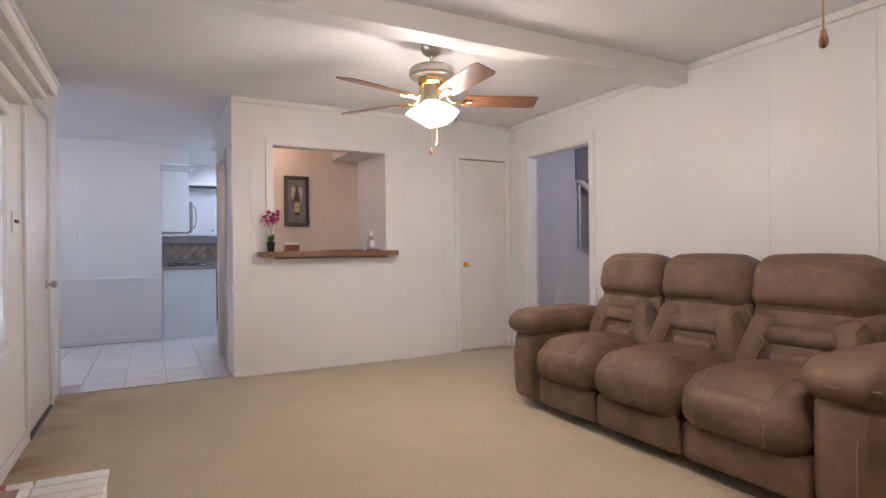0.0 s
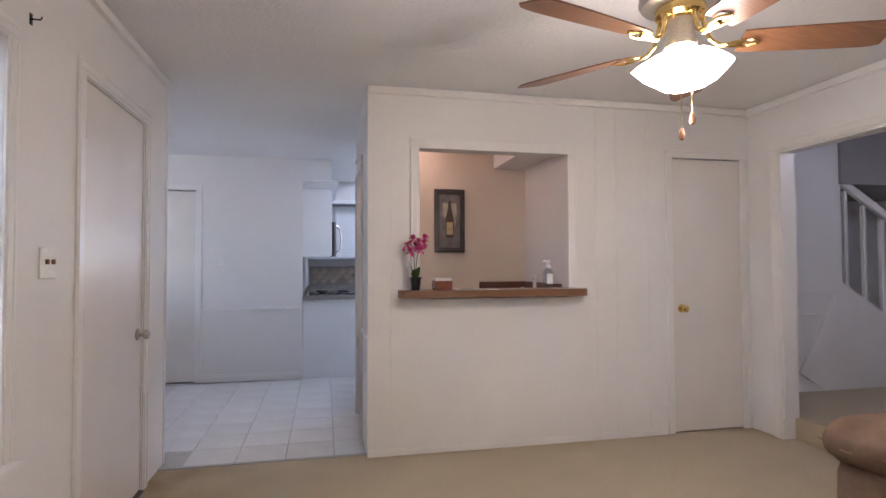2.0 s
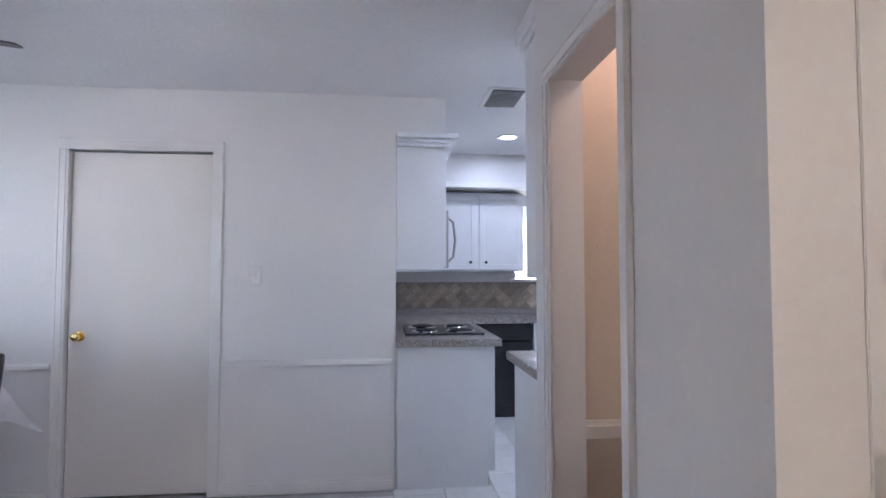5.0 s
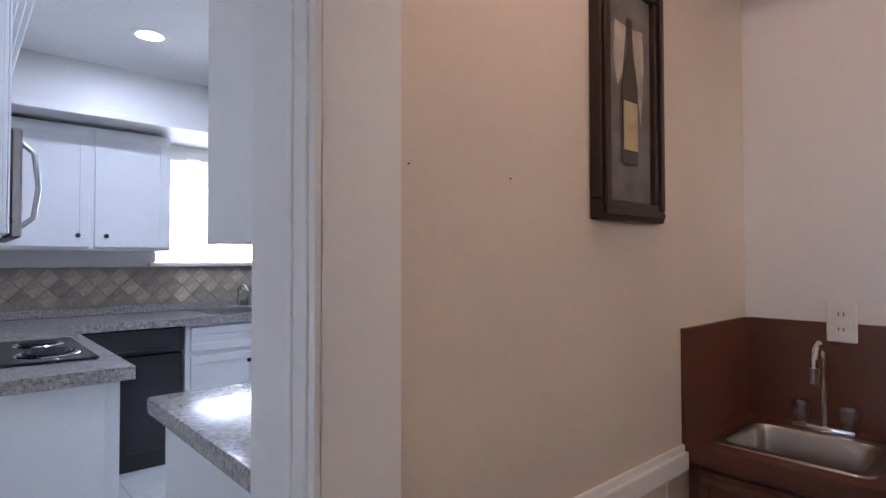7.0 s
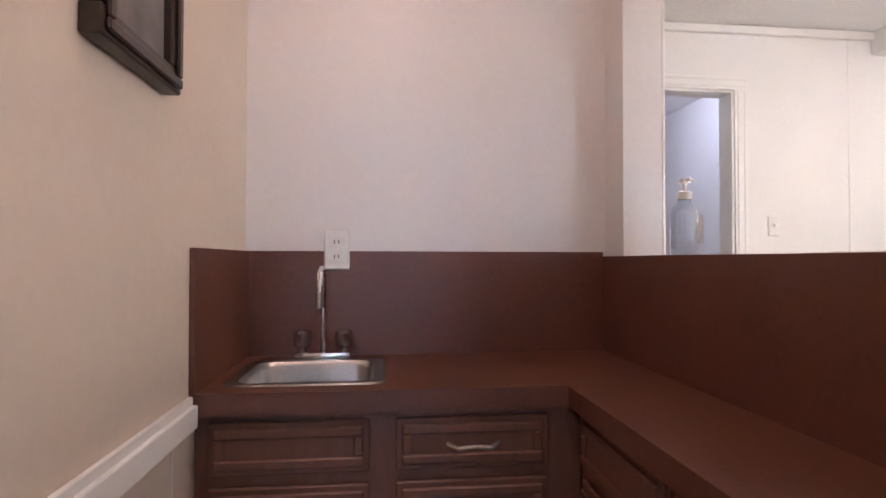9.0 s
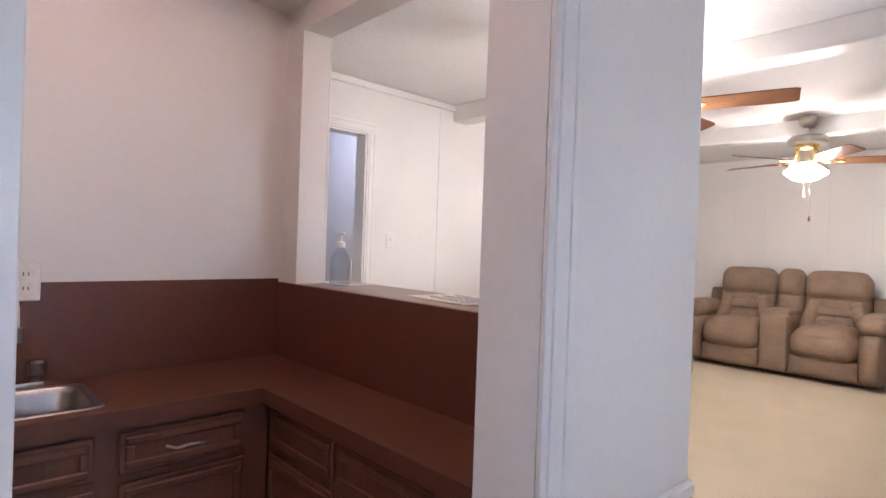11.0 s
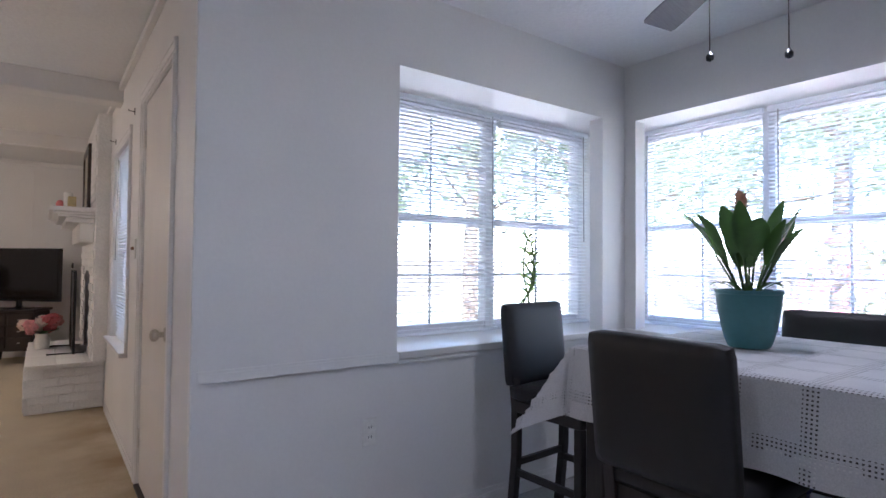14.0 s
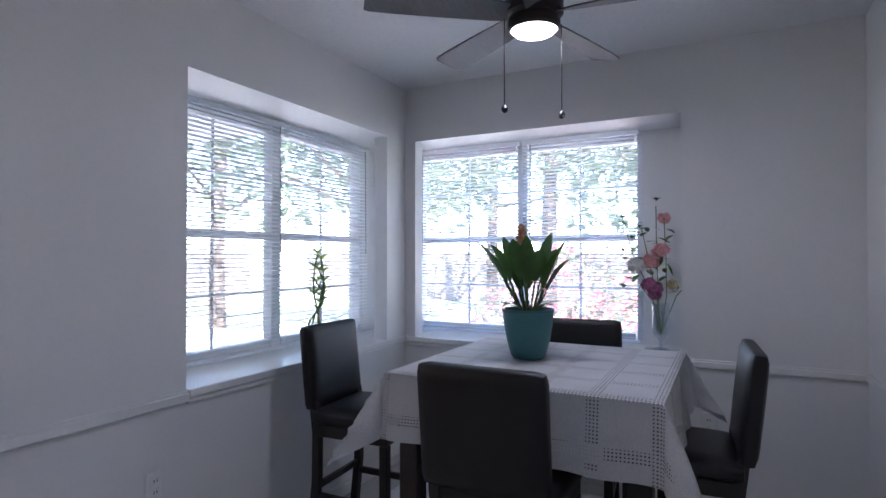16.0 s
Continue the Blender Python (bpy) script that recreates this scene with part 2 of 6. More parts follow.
BLUE = mat("blue_plastic", (0.01, 0.02, 0.16), 0.4, bump=0.0)


def let_light_through(m, colour, share):
    """Leaves, petals and thin vinyl pass some light."""
    n, l = m.node_tree.nodes, m.node_tree.links
    mix, tl = n.new("ShaderNodeMixShader"), n.new("ShaderNodeBsdfTranslucent")
    tl.inputs[0].default_value = (*colour, 1)
    mix.inputs[0].default_value = share
    l.new(n["Principled BSDF"].outputs[0], mix.inputs[1])
    l.new(tl.outputs[0], mix.inputs[2])
    l.new(mix.outputs[0], n["Material Output"].inputs["Surface"])


for leafy, tint, amount in ((LIME, (0.42, 0.60, 0.14), 0.6), (LEAF, (0.07, 0.16, 0.03), 0.3), (FOLIAGE, (0.24, 0.29, 0.18), 0.45), (ROSE, (0.8, 0.3, 0.3), 0.35),
                            (CREAM, (0.8, 0.7, 0.6), 0.35), (MAGENTA, (0.6, 0.08, 0.25), 0.3), (BLOSSOM, (0.85, 0.4, 0.42), 0.4)):
    let_light_through(leafy, tint, amount)
let_light_through(BLINDMAT, (0.92, 0.94, 0.96), 0.68)


def cloth_material():
    m = mat("white_lace_cloth", (0.66, 0.65, 0.66), 0.85, grain=240, vary=0.1, stain=7, stain_vary=0.06, bump=0.3, bump_scale=500)
    n, l = m.node_tree.nodes, m.node_tree.links
    uv = n.new("ShaderNodeUVMap")
    sep = n.new("ShaderNodeSeparateXYZ")
    l.new(uv.outputs[0], sep.inputs[0])

    def op(kind, a, b=None):
        k = n.new("ShaderNodeMath")
        k.operation = kind
        for i, v in enumerate((a, b)):
            if v is None:
                continue
            if isinstance(v, (int, float)):
                k.inputs[i].default_value = v
            else:
                l.new(v, k.inputs[i])
        return k.outputs[0]
    u, v = sep.outputs[0], sep.outputs[1]

    def saw(a, step):
        return op("ABSOLUTE", op("SUBTRACT", op("FRACT", op("DIVIDE", a, step)), 0.5))
    band = op("MAXIMUM", op("GREATER_THAN", saw(u, 0.19), 0.39), op("GREATER_THAN", saw(v, 0.19), 0.39))
    hole = op("MULTIPLY", op("LESS_THAN", saw(u, 0.0115), 0.20), op("LESS_THAN", saw(v, 0.0115), 0.22))
    gone = op("MULTIPLY", band, hole)
    l.new(op("SUBTRACT", 1.0, gone), n["Principled BSDF"].inputs["Alpha"])
    return m


LACE = cloth_material()

# ---- mesh tools ----


def add_box(bm, x0, y0, z0, x1, y1, z1, bevel=0.0, seg=1):
    t = bmesh.new()
    bmesh.ops.create_cube(t, size=1.0)
    for v in t.verts:
        v.co = ((x0 + x1) / 2 + v.co.x * (x1 - x0), (y0 + y1) / 2 + v.co.y * (y1 - y0), (z0 + z1) / 2 + v.co.z * (z1 - z0))
    if bevel:
        bmesh.ops.bevel(t, geom=t.edges[:], offset=bevel, segments=seg, profile=0.5, affect="EDGES")
    merge(bm, t)


def merge(bm, t, m=None):
    if m is not None:
        t.transform(m)
    me = bpy.data.meshes.new("tmp")
    t.to_mesh(me)
    t.free()
    bm.from_mesh(me)
    bpy.data.meshes.remove(me)


def box(x0, y0, z0, x1, y1, z1, bevel=0.0, seg=1):
    bm = bmesh.new()
    add_box(bm, x0, y0, z0, x1, y1, z1, bevel, seg)
    return bm


def boxes(*rows, bevel=0.0):
    bm = bmesh.new()
    for r in rows:
        add_box(bm, *r, bevel=bevel)
    return bm


def lathe(profile, n=20, x=0.0, y=0.0, bm=None):
    bm = bm or bmesh.new()
    rings = []
    for r, z in profile:
        rings.append([bm.verts.new((x + r * math.cos(2 * math.pi * i / n), y + r * math.sin(2 * math.pi * i / n), z)) for i in range(n)])
    for a, b in zip(rings, rings[1:]):
        for i in range(n):
            bm.faces.new((a[i], a[(i + 1) % n], b[(i + 1) % n], b[i]))
    for ring, flip in ((rings[0], True), (rings[-1], False)):
        if (profile[0] if flip else profile[-1])[0] > 0.06:
            continue
        bm.faces.new(ring[::-1] if flip else ring)
    return bm


def tube(points, r, n=8, bm=None, taper=1.0):
    bm = bm or bmesh.new()
    pts = [Vector(p) for p in points]
    rings = []
    for i, p in enumerate(pts):
        d = (pts[min(i + 1, len(pts) - 1)] - pts[max(i - 1, 0)]).normalized()
        a = d.orthogonal().normalized() if i == 0 else (rings_a - rings_a.dot(d) * d).normalized()
        rings_a = a
        b = d.cross(a)
        k = r * (1 + (taper - 1) * i / max(1, len(pts) - 1))
        rings.append([bm.verts.new(p + k * (math.cos(2 * math.pi * j / n) * a + math.sin(2 * math.pi * j / n) * b)) for j in range(n)])
    for a, b in zip(rings, rings[1:]):
        for j in range(n):
            bm.faces.new((a[j], a[(j + 1) % n], b[(j + 1) % n], b[j]))
    bm.faces.new(rings[0][::-1])
    bm.faces.new(rings[-1])
    return bm


def pillow(x0, y0, z0, x1, y1, z1, r=0.06, puff=(0, 0, 0), n=8, bm=None, m=None):
    """A soft block: rounded edges of radius r, faces bulging by puff along each axis."""
    bm = bm or bmesh.new()
    t = bmesh.new()
    bmesh.ops.create_cube(t, size=2.0)
    bmesh.ops.subdivide_edges(t, edges=t.edges[:], cuts=n, use_grid_fill=True)
    c = Vector(((x0 + x1) / 2, (y0 + y1) / 2, (z0 + z1) / 2))
    h = Vector(((x1 - x0) / 2, (y1 - y0) / 2, (z1 - z0) / 2))
    r = min(r, *h)
    for v in t.verts:
        q = Vector([math.copysign(abs(k) ** 0.75, k) for k in v.co])
        p = Vector((q.x * h.x, q.y * h.y, q.z * h.z))
        inner = Vector([max(-(h[i] - r), min(h[i] - r, p[i])) for i in range(3)])
        d = p - inner
        p = inner + (d.normalized() * r if d.length > 1e-6 else d)
        for i in range(3):
            j, k = (i + 1) % 3, (i + 2) % 3
            p[i] += puff[i] * q[i] * max(0, 1 - q[j] ** 2) ** 0.6 * max(0, 1 - q[k] ** 2) ** 0.6
        v.co = c + p
    merge(bm, t, m)
    return bm


def leaf_blade(bm, base, direction, length, width, droop=0.3, n=5, fold=0.15):
    d = Vector(direction).normalized()
    side = d.cross(Vector((0, 0, 1)))
    side = side.normalized() if side.length > 1e-3 else Vector((1, 0, 0))
    up = side.cross(d)
    rows = []
    for i in range(n + 1):
        s = i / n
        w = width * math.sin(math.pi * min(1, s * 0.92 + 0.06)) ** 0.8 * 0.5
        p = Vector(base) + d * length * s - Vector((0, 0, 1)) * droop * length * s * s
        rows.append((bm.verts.new(p - side * w + up * fold * w), bm.verts.new(p), bm.verts.new(p + side * w + up * fold * w)))
    for a, b in zip(rows, rows[1:]):
        bm.faces.new((a[0], a[1], b[1], b[0]))
        bm.faces.new((a[1], a[2], b[2], b[1]))


def petal_ball(bm, c, r, n=14, seed=0):
    rng = random.Random(seed)
    c = Vector(c)
    for i in range(n):
        d = Vector((rng.gauss(0, 1), rng.gauss(0, 1), rng.gauss(0, 0.8))).normalized()
        a = d.orthogonal().normalized() * r * 0.6
        b = d.cross(a).normalized() * r * 0.6
        p = c + d * r * rng.uniform(0.3, 0.75)
        ring = [bm.verts.new(p + a * math.cos(k * math.pi / 3) + b * math.sin(k * math.pi / 3) + d * r * (0.25 if k % 2 else 0.12)) for k in range(6)]
        mid = bm.verts.new(p)
        for k in range(6):
            bm.faces.new((mid, ring[k], ring[(k + 1) % 6]))


def finish(name, bm, material, angle=35):
    me = bpy.data.meshes.new(name)
    bmesh.ops.recalc_face_normals(bm, faces=bm.faces[:])
    bm.to_mesh(me)
    bm.free()
    me.materials.append(material)
    me.polygons.foreach_set("use_smooth", [True] * len(me.polygons))
    me.set_sharp_from_angle(angle=radians(angle))
    return new(name, me)


def part(name, bm, material, parent, label="", angle=35):
    ob = finish(name, bm, material, angle)
    ob.parent = parent
    return tagged(ob, label)


def thing(name, label, category, x=0.0, y=0.0, z=0.0, rz=0.0, group=""):
    ob = new(name)
    ob.empty_display_size = 0.1
    ob.matrix_world = pose(x, y, z, 0, 0, rz)
    return tagged(ob, label, category, group)


def solid(name, bm, material, label, category, group=""):
    return tagged(finish(name, bm, material), label, category, group)


def structure(name, bm, material, label=""):
    return tagged(finish(name, bm, material), label or name.replace("_", " "), kind="structure")


def wall_with(name, axis, face, back, a0, a1, holes, material, z0=0.0, z1=CH, label=""):
    """A wall slab between face and back, along the other axis from a0 to a1, with holes (b0, b1, zlow, zhigh)."""
    bm = bmesh.new()
    lo, hi = min(face, back), max(face, back)

    def block(b0, b1, c0, c1):
        if b1 - b0 < 1e-4 or c1 - c0 < 1e-4:
            return
        if axis == "y":
            add_box(bm, b0, lo, c0, b1, hi, c1)
        else:
            add_box(bm, lo, b0, c0, hi, b1, c1)
    at = a0
    for b0, b1, c0, c1 in sorted(holes):
        block(at, b0, z0, z1)
        block(b0, b1, z0, c0)
        block(b0, b1, c1, z1)
        at = b1
    block(at, a1, z0, z1)
    return structure(name, bm, material, label)


def casing(name, axis, face, out, b0, b1, c0, c1, width=0.065, depth=0.018, sides="lrt", parent=None, material=None):
    """Moulded trim round an opening on a wall face; out is +1 or -1, the way that the face looks."""
    holder = parent or tagged(new(name), "white painted moulded trim round the opening", kind="structure")
    rows = []
    if "l" in sides:
        rows.append(("trim_upright", b0 - width, b0, c0, c1))
    if "r" in sides:
        rows.append(("trim_upright", b1, b1 + width, c0, c1))
    if "t" in sides:
        rows.append(("trim_head", b0 - width, b1 + width, c1, c1 + width))
    if "b" in sides:
        rows.append(("trim_sill", b0 - width, b1 + width, c0 - width, c0))
    for nm, u0, u1, w0, w1 in rows:
        bm = bmesh.new()
        for i, (inset, dep) in enumerate(((0, 0.55), (0.2, 0.8), (0.68, 1.0))):
            k, e = inset * width, 0.0015 * i
            lo_u, hi_u, lo_w, hi_w = u0 + e, u1 - e, w0 + e, w1 - e
            if nm == "trim_head":
                lo_w = w0 + k + e
            elif nm == "trim_sill":
                hi_w = w1 - k - e
            elif u0 < b0:
                hi_u = u1 - k - e
            else:
                lo_u = u0 + k + e
            d0, d1 = sorted((face + out * 0.0008 * (i + 1), face + out * depth * dep))
            if axis == "y":
                add_box(bm, lo_u, d0, lo_w, hi_u, d1, hi_w, 0.0012)
            else:
                add_box(bm, d0, lo_u, lo_w, d1, hi_u, hi_w, 0.0012)
        part(nm, bm, material or GLOSS, holder)
    return holder


def strip(name, axis, face, out, b0, b1, z0, z1, depth=0.015, material=None, label="", steps=2):
    bm = bmesh.new()
    for i in range(steps):
        e = 0.0015 * i
        d0, d1 = sorted((face + out * 0.0008 * (i + 1), face + out * depth * (1 - 0.45 * i)))
        za, zb = (z0, z1 - (z1 - z0) * 0.3) if i == 0 and steps > 1 else (z0 + e, z1 - e - 0.001)
        if axis == "y":
            add_box(bm, b0 + e, d0, za, b1 - e, d1, zb, 0.0015)
        else:
            add_box(bm, d0, b0 + e, za, d1, b1 - e, zb, 0.0015)
    return structure(name, bm, material or GLOSS, label or "white painted moulding along the wall")

# ---- setting: floors, walls, ceiling ----
structure("floor_living", box(LW - 0.15, NW - 0.15, -0.08, RW + 0.1, 5.86, 0.0), CARPET, "worn beige cut-pile carpet")
floor_tile = structure("floor_dining", box(-3.0, 5.86, -0.08, 4.1, KF + 0.1, -0.006), GROUT, "white square floor tiles with grey grout")
structure("floor_hall", boxes((RW + 0.1, 3.9, -0.08, 7.2, 7.2, 0.15), bevel=0.004), CARPET, "beige carpeted hall one step up")
structure("ceiling", box(-3.05, NW - 0.2, CH, 7.3, KF + 0.2, CH + 0.12), CEIL, "white lightly textured ceiling")

WIN_L = (3.28, 4.15, 0.60, 1.98)
DOOR_L = (4.75, 5.53, 0.0, 2.05)
wall_with("wall_living_west", "x", LW, LW - 0.15, NW - 0.15, DW, [WIN_L, DOOR_L], PAINT, label="white painted panelled wall with a window and a door")
wall_with("wall_living_north", "y", NW, NW - 0.15, LW, RW, [], PAINT, label="white painted panelled wall")
wall_with("wall_living_east", "x", RW, RW + 0.12, NW - 0.15, PB, [(4.55, 5.50, 0.0, 2.06)], PAINT, label="white painted panelled wall with a cased doorway")
HATCH = (1.575, 2.648, 1.02, 2.035)
CLOSET = (3.485, 4.085, 0.0, 2.045)
wall_with("wall_pass_through", "y", PW, PB, BX, RW, [HATCH, CLOSET], PAINT, label="white painted wall with a serving hatch and a closet door")
wall_with("wall_bar_entry", "x", BX, BI, PB, BK2, [(6.30, 6.87, 0.0, 2.0)], PAINT, label="white wall with the cased opening of the bar")
wall_with("wall_bar_back", "y", BK, BK2, BI, 4.1, [], PAINT_BAR, label="plain wall behind the bar")
wall_with("wall_bar_sink", "x", SW, SW + 0.12, PB, BK, [], PAINT, label="plain wall over the bar sink")
structure("bar_soffit", box(2.47, PB, 2.13, SW, BK, CH), PAINT, "boxed soffit over the bar")
wall_with("wall_dining_far", "y", FW, FW + 0.13, XW - 0.1, KX, [(-1.21, -0.39, 0.0, 2.06)], PAINT, label="white dining wall with a flush door")

# window bay of the dining corner
GY, GX = 5.60, -2.90
structure("wall_dining_south", boxes((-0.886, 5.45, 0, LW - 0.15, DW, CH), (GX - 0.15, 5.45, 0, -0.886, DW, 0.765),
                                     (GX - 0.15, 5.45, 2.085, -0.886, DW, CH)), PAINT, "white wall with a recessed corner window")
structure("wall_dining_west", boxes((GX - 0.15, 7.677, 0, XW, FW + 0.13, CH), (GX - 0.15, DW, 0, XW, 7.677, 0.765),
                                    (GX - 0.15, DW, 2.085, XW, 7.677, CH)), PAINT, "white wall with a recessed corner window")
structure("wall_corner_post", boxes((-2.64, 5.89, 0.80, -2.327, DW, 2.085), (-2.64, DW, 0.80, XW, 6.063, 2.085)), PAINT, "white post between the corner windows")
wall_with("wall_bay_south", "y", GY, GY - 0.12, GX - 0.12, -0.886, [(-2.60, -0.93, 0.815, 2.07)], PAINT, 0.765, 2.085, "outer wall of the window bay")
wall_with("wall_bay_west", "x", GX, GX - 0.12, GY, 7.677, [(5.88, 7.44, 0.815, 2.07)], PAINT, 0.765, 2.085, "outer wall of the window bay")
structure("window_sill_1", boxes((GX + 0.02, GY + 0.002, 0.767, -0.888, DW + 0.02, 0.80), bevel=0.004), GLOSS, "deep white painted window sill")
structure("window_sill_2", boxes((GX + 0.002, DW + 0.022, 0.767, XW + 0.02, 7.675, 0.80), bevel=0.004), GLOSS, "deep white painted window sill")

# kitchen shell
wall_with("wall_kitchen_west", "x", KX, KX - 0.12, FW + 0.13, KF, [], PAINT, label="kitchen wall beside the cooktop")
KWIN = (1.99, 2.95, 1.245, 2.06)
wall_with("wall_kitchen_window", "y", KF, KF + 0.13, KX - 0.12, 4.1, [KWIN], PAINT, label="kitchen wall with the sink window")
wall_with("wall_kitchen_east", "x", 4.0, 4.1, BK2, KF, [], PAINT, label="plain kitchen wall")
structure("kitchen_soffit", boxes((KX, 10.06, 2.13, 4.0, KF, CH), (KX, FW, 2.20, 1.035, 10.06, CH)), PAINT, "boxed soffit over the kitchen cabinets")
structure("soffit_moulding", boxes((1.035, 10.02, 2.12, 4.0, 10.06, 2.145), (1.035, 10.035, 2.145, 4.0, 10.06, 2.17), bevel=0.003), GLOSS, "white moulding under the kitchen soffit")

# hall behind the doorway
HY = 6.15
wall_with("wall_hall_far", "y", HY, HY + 0.12, RW + 0.12, 5.42, [], PAINT, 0.15, label="plain hall wall with a chair rail")
wall_with("wall_hall_south", "y", 3.9, 3.8, RW + 0.12, 7.2, [], PAINT, label="hall wall")
wall_with("wall_hall_east", "x", 7.1, 7.2, 3.9, 8.0, [], PAINT, label="hall wall")
wall_with("wall_stair_back", "y", 7.2, 7.3, RW + 0.12, 7.2, [], PAINT, label="stairwell wall")
strip("hall_chair_rail", "y", HY, -1, RW + 0.12, 5.42, 0.98, 1.02)
strip("hall_baseboard", "y", HY, -1, RW + 0.12, 5.42, 0.15, 0.24)
for zz in (0.45, 0.80):
    strip("hall_panel_moulding", "y", HY, -1, 4.45, 5.15, zz, zz + 0.02, 0.008)
# stair rail: sloping rail over square balusters on a stepped curb
stair = thing("stair_railing", "white painted stair railing with square balusters", "railing", 5.42, HY + 0.02, 0.15)
for i in range(7):
    x = 0.06 + i * 0.20
    part("baluster", box(x - 0.016, -0.016, 0.92 - x * 0.62, x + 0.016, 0.016, 1.78 - x * 0.62, 0.003), GLOSS, stair)
rail_bm = boxes((-0.02, -0.03, 0, 1.75, 0.03, 0.07), bevel=0.012)
rail_bm.transform(pose(0, 0, 1.80, 0, 31.5, 0))
part("handrail", rail_bm, GLOSS, stair)
curb = box(-0.02, -0.04, -0.9, 1.75, 0.04, 0.0)
curb.transform(pose(0, 0, 0.92, 0, 31.5, 0))
part("curb", curb, GLOSS, stair)
# the stairwell's shade is put into this grey
structure("stair_ceiling_beam", box(5.40, HY - 0.03, 1.95, 7.1, 7.2, CH), mat("stairwell_shade_grey", (0.30, 0.29, 0.29), 0.7), "underside of the upper flight, shade put into its grey")

# ceiling beams, crown, chair rails, baseboards
for y0, y1 in ((3.50, 3.67), (1.27, 1.44)):
    structure("ceiling_beam", box(LW, y0, 2.30, RW, y1, CH, 0.006), PAINT, "white boxed ceiling beam")
for y0, y1 in ((NW, 1.27), (1.44, 3.50), (3.67, PW)):
    strip("crown_moulding", "x", RW, -1, y0, y1, 2.385, CH, 0.03)
    strip("crown_moulding", "x", LW, 1, y0, min(y1, PW) if y1 < PW else 5.95, 2.385, CH, 0.03)
strip("crown_moulding", "y", PW, -1, BX, RW - 0.03, 2.385, CH, 0.03)
strip("crown_moulding", "y", NW, 1, LW + 0.03, RW - 0.03, 2.385, CH, 0.03)
strip("chair_rail", "y", DW, 1, LW - 0.02, -0.886, 0.757, 0.80, 0.02)
strip("chair_rail", "x", XW, 1, 7.70, FW, 0.757, 0.80, 0.02)
strip("chair_rail", "y", FW, -1, -0.325, KX - 0.02, 0.765, 0.80, 0.018)
strip("chair_rail", "y", FW, -1, XW + 0.02, -1.28, 0.765, 0.80, 0.018)
strip("chair_rail", "x", BX, -1, PW, 6.265, 0.765, 0.80, 0.015)
strip("apron_moulding", "y", DW, 1, -2.5, -0.886, 0.745, 0.766, 0.014)
strip("apron_moulding", "x", XW, 1, 6.0, 7.677, 0.745, 0.766, 0.014)
strip("baseboard", "y", DW, 1, -2.5, LW - 0.01, 0.0, 0.085)
strip("baseboard", "x", XW, 1, 6.02, FW, 0.0, 0.085)
strip("baseboard", "y", FW, -1, -0.325, KX - 0.02, 0.0, 0.085)
strip("baseboard", "y", FW, -1, XW + 0.02, -1.28, 0.0, 0.085)
strip("baseboard", "y", PW, -1, BX, 3.42, 0.0, 0.05, 0.01)
strip("baseboard", "x", RW, -1, NW, 4.48, 0.0, 0.085)
strip("baseboard", "y", NW, 1, LW + 0.02, RW - 0.02, 0.0, 0.085)
strip("baseboard", "x", LW, 1, 2.95, 4.73, 0.0, 0.06)
strip("bar_chair_rail", "y", BK, -1, BI, 2.325, 0.735, 0.80, 0.02)
strip("corner_bead", "x", LW, 1, 5.955, DW, 0.0, 2.385, 0.006, steps=1)
# shallow beads of the painted panelling
for i, y in enumerate((-0.1, 0.52, 1.16, 1.62, 1.78, 2.3, 2.9, 3.82)):
    strip("panel_bead", "x", RW, -1, y, y + 0.004, 0.09, 2.38, 0.0007, PAINT, "shallow bead of the painted panelling", 1)
for i, x in enumerate((1.38, 2.86, 3.02, 3.28)):
    strip("panel_bead", "y", PW, -1, x, x + 0.004, 0.06, 2.38, 0.0007, PAINT, "shallow bead of the painted panelling", 1)
for i, x in enumerate((0.5, 0.9, 1.12, 1.5, 1.9, 2.3, 2.5, 2.95, 3.3, 3.7)):
    strip("panel_bead", "y", NW, 1, x, x + 0.004, 0.09, 2.38, 0.0007, PAINT, "shallow bead of the painted panelling", 1)
for x in (1.62, 1.72, 2.0, 2.24):
    strip("panel_bead", "y", BK, -1, x, x + 0.004, 0.0, 0.735, 0.002, PAINT, "shallow bead of the painted panelling", 1)

casing("trim_hatch", "y", PW, -1, HATCH[0], HATCH[1], 1.085, HATCH[3])
casing("trim_closet", "y", PW, -1, CLOSET[0] - 0.005, CLOSET[1] - 0.02, 0.0, CLOSET[3], 0.055)
casing("trim_doorway", "x", RW, -1, 4.55, 5.50, 0.0, 2.06, 0.075)
casing("trim_side_door", "x", LW, 1, 4.74, 5.54, 0.0, 2.055, 0.07)
casing("trim_bar_opening", "x", BX, -1, 6.30, 6.87, 0.0, 2.0, 0.06)
casing("trim_dining_door", "y", FW, -1, -1.21, -0.39, 0.0, 2.06, 0.065)
structure("doorway_jamb", boxes((RW, 5.486, 0.15, RW + 0.12, 5.499, 2.058), (RW, 4.551, 0.15, RW + 0.12, 4.564, 2.058), (RW, 4.564, 2.046, RW + 0.12, 5.486, 2.058)), GLOSS, "white painted jamb lining")


